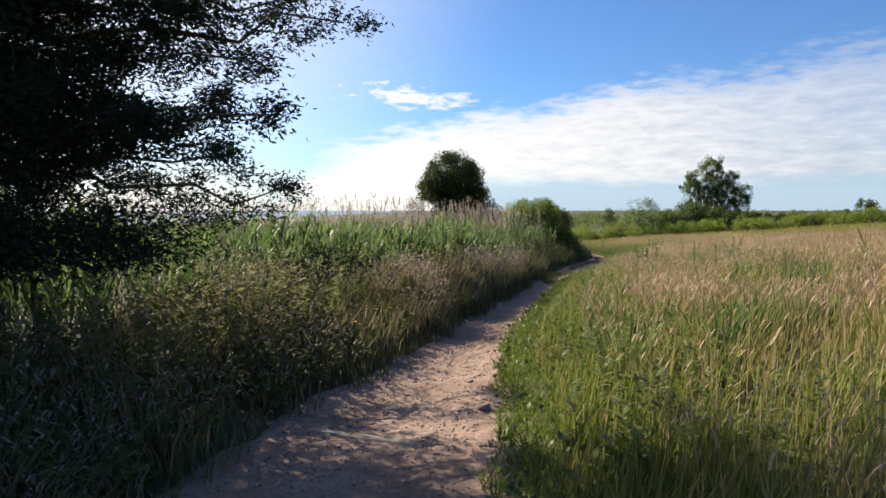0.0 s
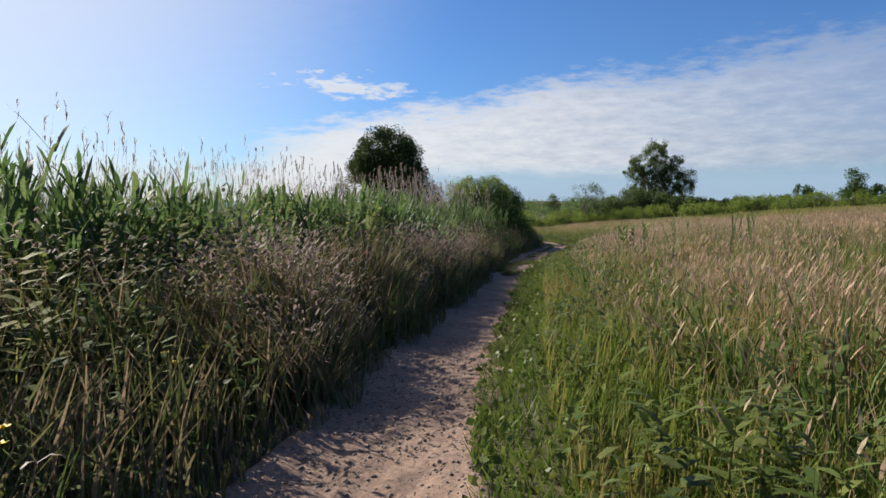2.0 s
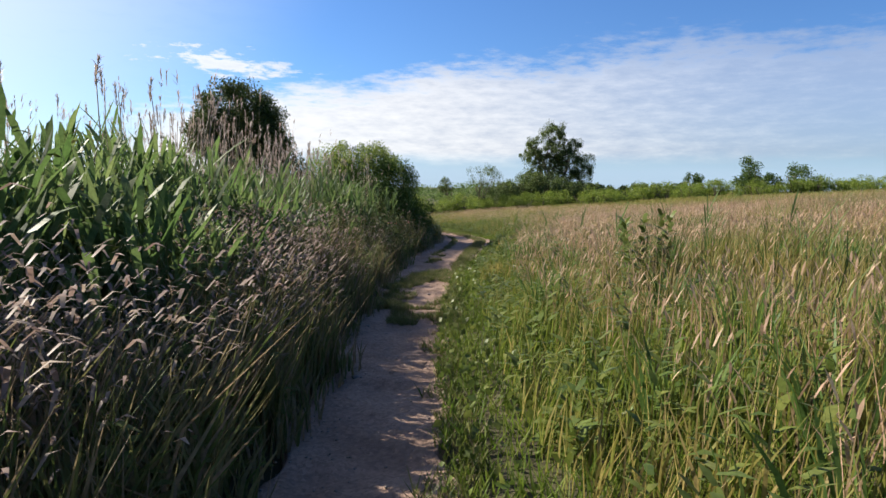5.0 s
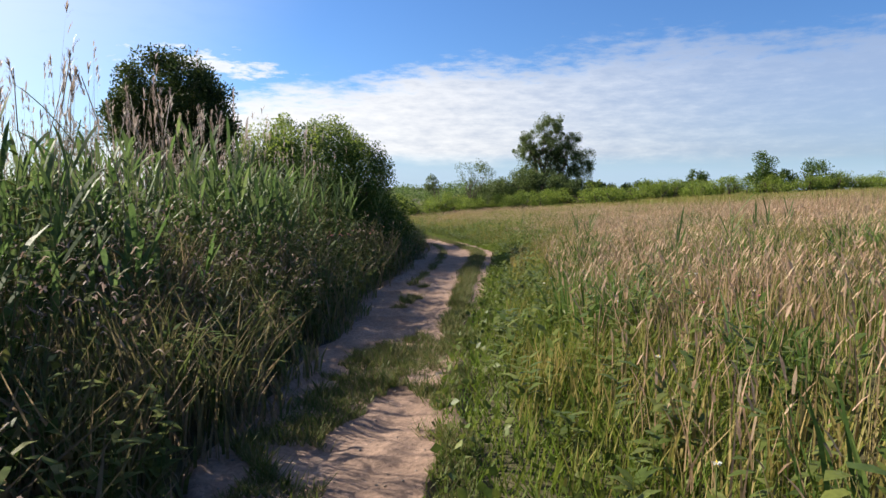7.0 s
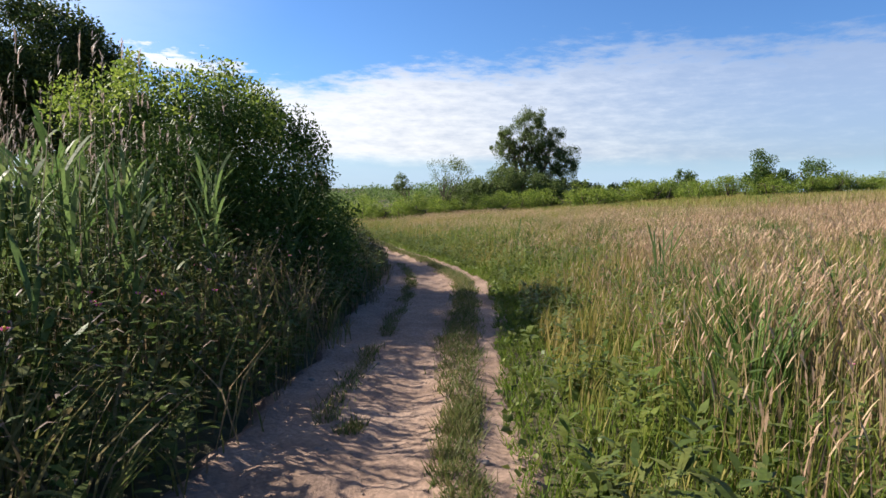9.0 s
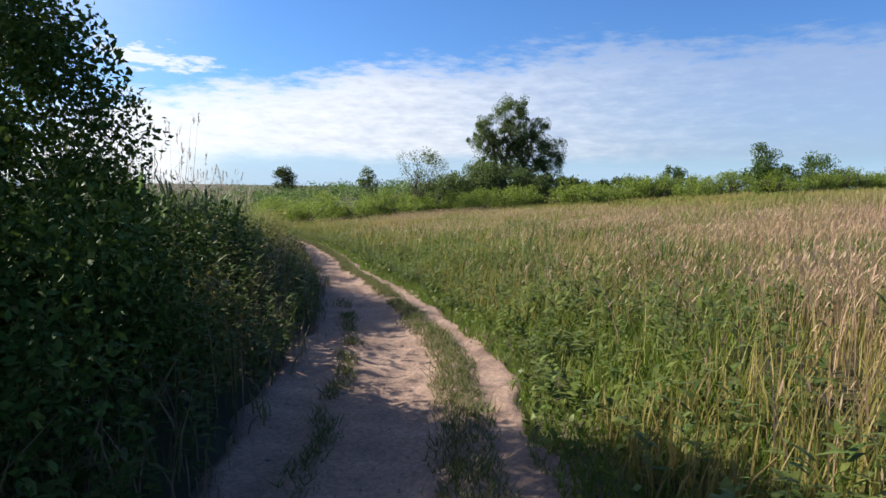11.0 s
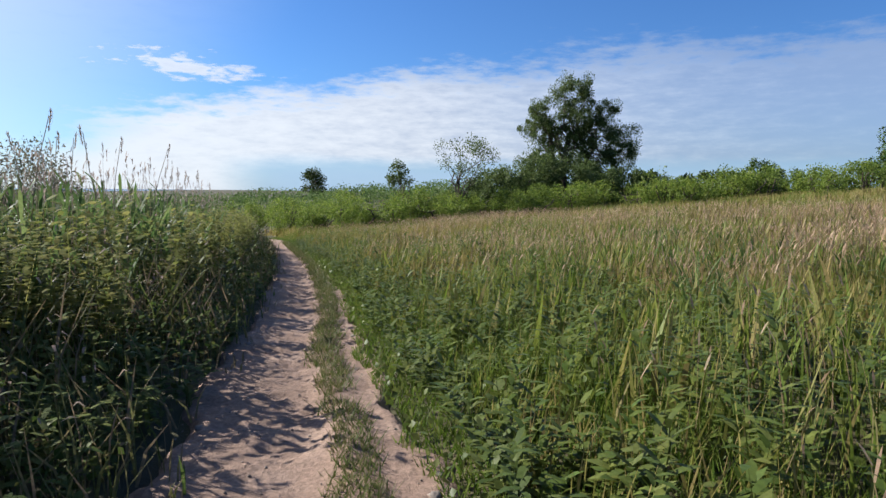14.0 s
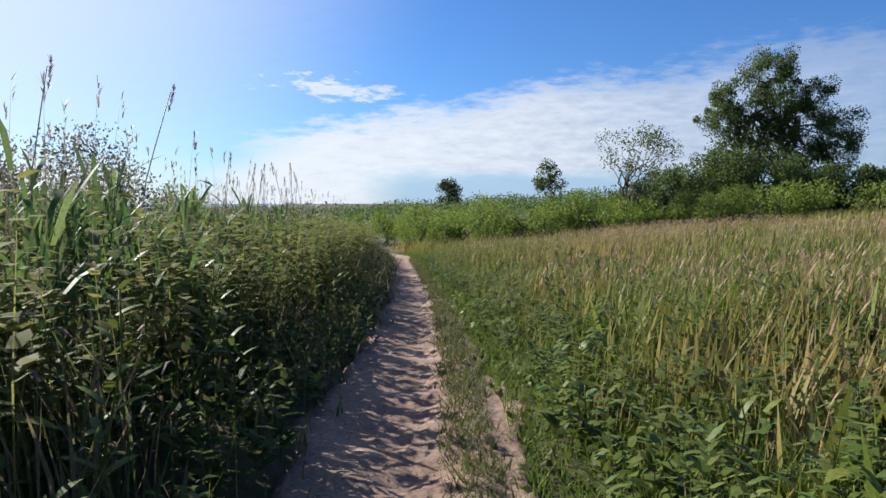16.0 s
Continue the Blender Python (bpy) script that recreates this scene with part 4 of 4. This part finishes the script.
for k, (x, y) in enumerate([(12.4, 62.5), (13.6, 60.8), (14.8, 61.6), (16.1, 60.2), (17.4, 61.0), (18.7, 59.6), (20.0, 60.4), (21.3, 59.0), (14.2, 63.6), (16.8, 63.4), (19.4, 62.6), (22.4, 59.8), (11.4, 65.0), (12.8, 66.5), (8.4, 71.5), (10.0, 70.0), (11.4, 68.6), (6.6, 74)]):
    shrub("bright_shrub", x, y, RNG.uniform(2.6, 3.4), RNG.uniform(1.5, 2.1), 4200, 0.085, BRIGHT_LEAF, "bright green leafy shrub at the edge of the field", group="bright shrubs beyond the field", n=30, gap=0.1)
for k in range(54):
    x = 23.5 + k * 0.9 + RNG.normal(0, 0.3)
    y = 58.5 + RNG.normal(0, 1.6) - 0.1 * k
    shrub("low_shrub", x, y, RNG.uniform(2.4, 3.6), RNG.uniform(1.45, 1.95), 1600, 0.115, BRIGHT_LEAF, "low green shrub along the top of the field", group="low shrubs along the field", n=24, gap=0.15)
shrub("round_tree", 43.4, 57.6, 2.7, 3.9, 5200, 0.14, SHRUB_LEAF, "small rounded dark green tree on the field's edge", "tree", gap=0.3)
shrub("shrub", 45.6, 57.8, 3.4, 2.2, 3600, 0.16, SHRUB_LEAF, "dark green shrub beside a small rounded tree")
shrub("round_tree", 49.4, 57.6, 3.3, 3.1, 4600, 0.14, SHRUB_LEAF, "small rounded green tree on the field's edge", "tree", gap=0.3)
shrub("shrub", 48.2, 71.5, 2.3, 3.1, 2600, 0.17, SHRUB_LEAF, "small dark shrub on the skyline of the field")
shrub("distant_conifer", 21.0, 128, 3.6, 5.4, 3000, 0.3, OVAL_LEAF, "far-off dark conifer on the skyline", "tree")
shrub("shrub", 5.2, 35.2, 2.2, 1.6, 5000, 0.075, SHRUB_LEAF, "dark leafy shrub among the reeds past the big bush")
shrub("shrub", 4.5, 37.6, 2.6, 1.9, 5000, 0.075, SHRUB_LEAF, "dark leafy shrub among the reeds past the big bush")
shrub("shrub", 6.5, 32.8, 1.5, 1.2, 4200, 0.07, SHRUB_LEAF, "leafy shrub at the foot of the big bush")
shrub("grey_shrub", 3.4, 50.4, 4.4, 2.9, 13000, 0.075, GREY_LEAF, "greyish brown twiggy shrub among the reeds", n=48, gap=0.1)
shrub("grey_shrub", -1.6, 35.8, 2.0, 3.6, 4200, 0.07, GREY_LEAF, "pale grey twiggy shrub in front of the dark tree")
shrub("shrub", 2.5, 62.0, 2.6, 2.4, 2600, 0.12, TREE_LEAF, "dark shrub rising out of the reeds")


def far_woods():
    geo = []
    for k in range(190):
        x, y = RNG.uniform(-80, 45), RNG.uniform(84, 150)
        z, s = float(land(x, y)), RNG.uniform(0.7, 1.3)
        q = RNG.normal(0, 1, (300, 3))
        q *= (RNG.uniform(0, 1, 300) ** 0.4 / np.linalg.norm(q, axis=1))[:, None]
        q = q * np.array([3.4, 2.0, 1.15]) * s + np.array([x, y, z + 0.95 * s])
        q[:, 2] = np.maximum(q[:, 2], z + 0.1)
        geo.append(leaf_cloud(q, np.full(300, 0.32)))
    stuff("far_woods", join(*geo), TREE_LEAF, "low dark woods and scrub on the horizon", "woods")


far_woods()


# ---- single plants, flowers, stones ----
def leaf_piece(length, width, drop=0.3):
    g = arching(np.zeros((1, 3)), np.array([[0.94, 0.0, 0.34]]), np.array([length]), np.array([width]), np.array([drop]), 4)
    return g


def weed_plant(name, h, n_leaves, length, width, label, low=0.15, steep=(15, 55)):
    ob = new(name)
    tagged(ob, label, "weed")
    part("stem", tube(bent((0, 0, 0), (0.03, 0.02, h), 0, 5), np.linspace(0.006, 0.003, 5), 5), WEED_LEAF, ob)
    me = mesh_of("leaf", *leaf_piece(length, width), WEED_LEAF)
    for k in range(n_leaves):
        f = low + (1 - low) * k / max(1, n_leaves - 1)
        lf = new("leaf", me)
        lf.parent = ob
        s = (1.15 - 0.5 * f) * RNG.uniform(0.8, 1.15)
        lf.matrix_basis = pose(0.03 * f, 0.02 * f, h * f, 0, -RNG.uniform(*steep) * f, k * 137.5 + RNG.uniform(-20, 20)) @ Matrix.Scale(s, 4)
    return ob


def set_out(proto, places, group):
    tagged(proto, group=group)
    for k, (x, y, s) in enumerate(places):
        m = pose(x, y, float(land(x, y)) - 0.01, RNG.uniform(-8, 8), RNG.uniform(-8, 8), RNG.uniform(0, 360))
        if k == 0:
            proto.matrix_basis = m
        else:
            copy_thing(proto, m)


def spots(n, d0, d1, y0, y1):
    x, y, d = scatter(n, d0, d1, y0, y1)
    if d0 + d1 < 0:
        x = path_x(y) - half(y) + d
    return [(float(a), float(b), 1.0) for a, b in zip(x, y)]


set_out(weed_plant("goldenrod", 0.42, 16, 0.15, 0.03, "leafy green goldenrod stem without flowers"), spots(46, 0.35, 2.6, 28.5, 52), "goldenrod on the verge")
set_out(weed_plant("goldenrod", 0.85, 20, 0.16, 0.034, "tall leafy goldenrod stem on the shaded bank"), spots(34, -1.3, -0.2, 24, 52), "goldenrod on the bank")
set_out(weed_plant("broadleaf_weed", 0.18, 10, 0.12, 0.065, "low weed with broad green leaves", 0.05, (5, 30)), spots(8, 0.1, 1.6, 17, 27) + spots(16, 0.1, 1.6, 28, 50), "broadleaf weeds on the verge")
set_out(weed_plant("vine_weed", 0.3, 10, 0.1, 0.075, "leafy green creeper on the verge"), spots(24, 0.2, 2.0, 29.5, 46), "creepers on the verge")


set_out(weed_plant("milkweed", 0.72, 22, 0.17, 0.07, "stout milkweed with big broad leaves in the meadow", 0.25, (20, 60)), [(5.45, 16.7, 1.0), (5.65, 16.62, 1.0), (5.25, 16.6, 1.0), (5.4, 16.95, 1.0), (5.85, 16.9, 1.0), (5.6, 17.1, 1.0)], "milkweed in the meadow")


def reed_shoot():
    ob = new("reed_shoot")
    tagged(ob, "single blue-green reed shoot standing in the meadow", "reed")
    part("stem", tube(bent((0, 0, 0), (0.03, 0.0, 0.75), 0, 5), np.linspace(0.006, 0.003, 5), 5), REED_LEAF, ob)
    me = mesh_of("leaf", *arching(np.zeros((1, 3)), np.array([[0.34, 0, 0.94]]), np.array([0.4]), np.array([0.016]), np.array([0.12]), 4), REED_LEAF)
    for k in range(7):
        lf = new("leaf", me)
        lf.parent = ob
        lf.matrix_basis = pose(0.02, 0, 0.22 + 0.075 * k, 0, RNG.uniform(-12, 14), k * 173 + RNG.uniform(-25, 25)) @ Matrix.Scale(RNG.uniform(0.75, 1.1), 4)
    return ob


set_out(reed_shoot(), [(float(x), float(y), 1.0) for x, y in [(10.9, 33.4), (8.6, 25.6), (8.8, 25.9), (9.2, 26.4), (9.6, 25.7)]] + spots(30, 1.6, 7.0, 6, 24), "reed shoots in the meadow")


def bank_reed():
    ob = new("reed")
    tagged(ob, "tall green reed with long leaves beside the path", "reed")
    part("stem", tube(bent((0, 0, 0), (0.05, 0.02, 1.45), 0, 6), np.linspace(0.007, 0.003, 6), 5), REED_LEAF, ob)
    me = mesh_of("leaf", *arching(np.zeros((1, 3)), np.array([[0.42, 0, 0.91]]), np.array([0.5]), np.array([0.026]), np.array([0.3]), 4), REED_LEAF)
    for k in range(9):
        lf = new("leaf", me)
        lf.parent = ob
        lf.matrix_basis = pose(0.03, 0.01, 0.45 + 0.11 * k, 0, RNG.uniform(-14, 18), k * 173 + RNG.uniform(-30, 30)) @ Matrix.Scale(RNG.uniform(0.75, 1.15), 4)
    return ob


set_out(bank_reed(), spots(30, -2.0, -0.9, 13, 27) + spots(22, -1.6, -0.7, 22.5, 28) + spots(14, -2.0, -1.3, 33, 48), "single reeds along the bank")


def plume_reed():
    ob = new("plume_reed")
    tagged(ob, "tall dry reed stalk with a faded brown plume", "reed")
    stalk = bent((0, 0, 0), (0.12, 0.05, 2.1), 0, 6)
    part("stalk", tube(stalk, np.linspace(0.0065, 0.004, 6), 5), REED_DEAD, ob)
    n = 60
    f = RNG.uniform(0, 1, n)
    p = stalk[-1] + np.stack([0.03 * f, 0.01 * f, -0.16 + 0.2 * f], 1)
    dr = np.stack([RNG.normal(0.25, 0.3, n), RNG.normal(0.1, 0.3, n), np.ones(n)], 1)
    dr /= np.linalg.norm(dr, axis=1)[:, None]
    part("plume", arching(p, dr, RNG.uniform(0.04, 0.1, n), np.full(n, 0.007), 0.35, 2), PLUME, ob)
    return ob


set_out(plume_reed(), spots(60, -3.6, -1.6, 15, 26) + spots(24, -3.4, -1.7, 38, 56), "plumed reeds along the bank")


def flower(name, petals, radius, h, mat, label):
    ob = new(name)
    tagged(ob, label, "flower")
    part("stem", tube(bent((0, 0, 0), (0.02, 0.01, h), 0, 5), np.linspace(0.004, 0.002, 5), 4), WEED_LEAF, ob)
    me = mesh_of("petal", *leaf_cloud(np.zeros((1, 3)), np.array([radius]), out=np.array([[9.0, 0, 2.5]]), aspect=0.9, spread=0.3), mat)
    for k in range(petals):
        p = new("petal", me)
        p.parent = ob
        p.matrix_basis = pose(0.02, 0.01, h, 0, 0, k * 360 / petals + RNG.uniform(-8, 8))
    v, t = tube([(0.02, 0.01, h - 0.008), (0.02, 0.01, h + 0.004), (0.02, 0.01, h + 0.009)], [radius * 0.12, radius * 0.26, radius * 0.1], 7)
    part("flower_centre", (v, t), YELLOW, ob)
    return ob


set_out(flower("wild_rose", 5, 0.024, 0.72, PINK, "pink wild rose bloom on the shaded bank"), spots(16, -1.0, -0.25, 22.5, 26.5) + spots(7, -1.3, -0.4, 8, 13), "wild roses on the bank")
set_out(flower("yellow_flower", 7, 0.022, 0.4, YELLOW, "small yellow flower in the bank grass"), spots(34, -1.1, -0.15, 4, 13), "yellow flowers on the bank")
set_out(flower("white_flower", 6, 0.011, 0.4, WHITE, "small white flower in the meadow"), spots(26, 0.5, 2.4, 17, 24) + spots(16, -1.4, -0.3, 20, 27), "white flowers")
set_out(flower("clover_bloom", 9, 0.016, 0.3, PINK, "small pink clover bloom in the meadow"), spots(14, 0.8, 2.2, 19, 24), "clover blooms")


def stone(name, r, label, group=""):
    bm = bmesh.new()
    bmesh.ops.create_icosphere(bm, subdivisions=2, radius=r)
    for v in bm.verts:
        v.co *= 0.8 + 0.4 * noise.noise(v.co * (1.6 / r))
        v.co.z *= 0.55
    me = bpy.data.meshes.new(name)
    bm.to_mesh(me)
    bm.free()
    me.materials.append(STONE)
    for p in me.polygons:
        p.use_smooth = True
    return tagged(new(name, me), label, "stone", group)


def path_stones():
    lot = [stone("stone", r, "small weathered stone lying on the dirt path", "stones on the path") for r in (0.02, 0.028, 0.035)]
    for k in range(90):
        y = float(RNG.uniform(2, 48))
        u = float(RNG.choice([-1, 1]) * RNG.uniform(0.3, 1.0))
        x = float(path_x(y) + u * half(y))
        m = pose(x, y, float(path_z(x, y)) - 0.002, 0, 0, RNG.uniform(0, 360))
        if k < 3:
            lot[k].matrix_basis = m
        else:
            copy_thing(lot[k % 3], m)
    big = stone("stone", 0.07, "dark stone at the grassy edge of the path")
    big.matrix_basis = pose(0.3, 4.41, float(path_z(0.3, 4.41)) + 0.01)
    y, u = np.concatenate([RNG.uniform(0, 50, 5200), RNG.uniform(1.5, 9.5, 5200)]), RNG.uniform(-0.97, 0.97, 10400)
    n = len(y)
    x = path_x(y) + u * half(y)
    b = np.stack([x, y, path_z(x, y) + 0.001], 1)
    r = (RNG.uniform(0.003, 0.009, n) * np.where(y < 9, RNG.uniform(0.8, 1.6, n), 1.0))[:, None, None]
    octa = np.array([(1, 0, 0), (0, 1, 0), (-1, 0, 0), (0, -1, 0), (0, 0, 0.7), (0, 0, -0.7)])
    v = b[:, None] + octa[None] * r * RNG.uniform(0.7, 1.3, (n, 6, 1))
    t = np.array([(0, 1, 4), (1, 2, 4), (2, 3, 4), (3, 0, 4), (1, 0, 5), (2, 1, 5), (3, 2, 5), (0, 3, 5)])
    stuff("path_gravel", (v.reshape(-1, 3), ((np.arange(n) * 6)[:, None, None] + t[None]).reshape(-1, 3)), STONE, "fine gravel scattered over the dirt path", "gravel")


path_stones()


def path_timber():
    """A worn board sunk across the path, to hold the soil."""
    bm = bmesh.new()
    bmesh.ops.create_cube(bm, size=1)
    for v in bm.verts:
        v.co = Vector((v.co.x * 1.9, v.co.y * 0.075, v.co.z * 0.09))
    bmesh.ops.subdivide_edges(bm, edges=[e for e in bm.edges if abs(e.verts[0].co.x - e.verts[1].co.x) > 0.5], cuts=14)
    for v in bm.verts:
        v.co += Vector((0, 0.012 * noise.noise(v.co * 3), 0.012 * noise.noise(v.co * 4 + Vector((5, 0, 0)))))
    bmesh.ops.bevel(bm, geom=bm.edges[:], offset=0.008, segments=1, affect="EDGES")
    me = bpy.data.meshes.new("path_timber")
    bm.to_mesh(me)
    bm.free()
    me.materials.append(TIMBER)
    ob = tagged(new("path_timber", me), "worn pale timber sunk across the dirt path", "timber")
    ob.matrix_basis = pose(-0.42, 3.84, float(path_z(-0.42, 3.84)) - 0.03, 0, 0, -21)


path_timber()
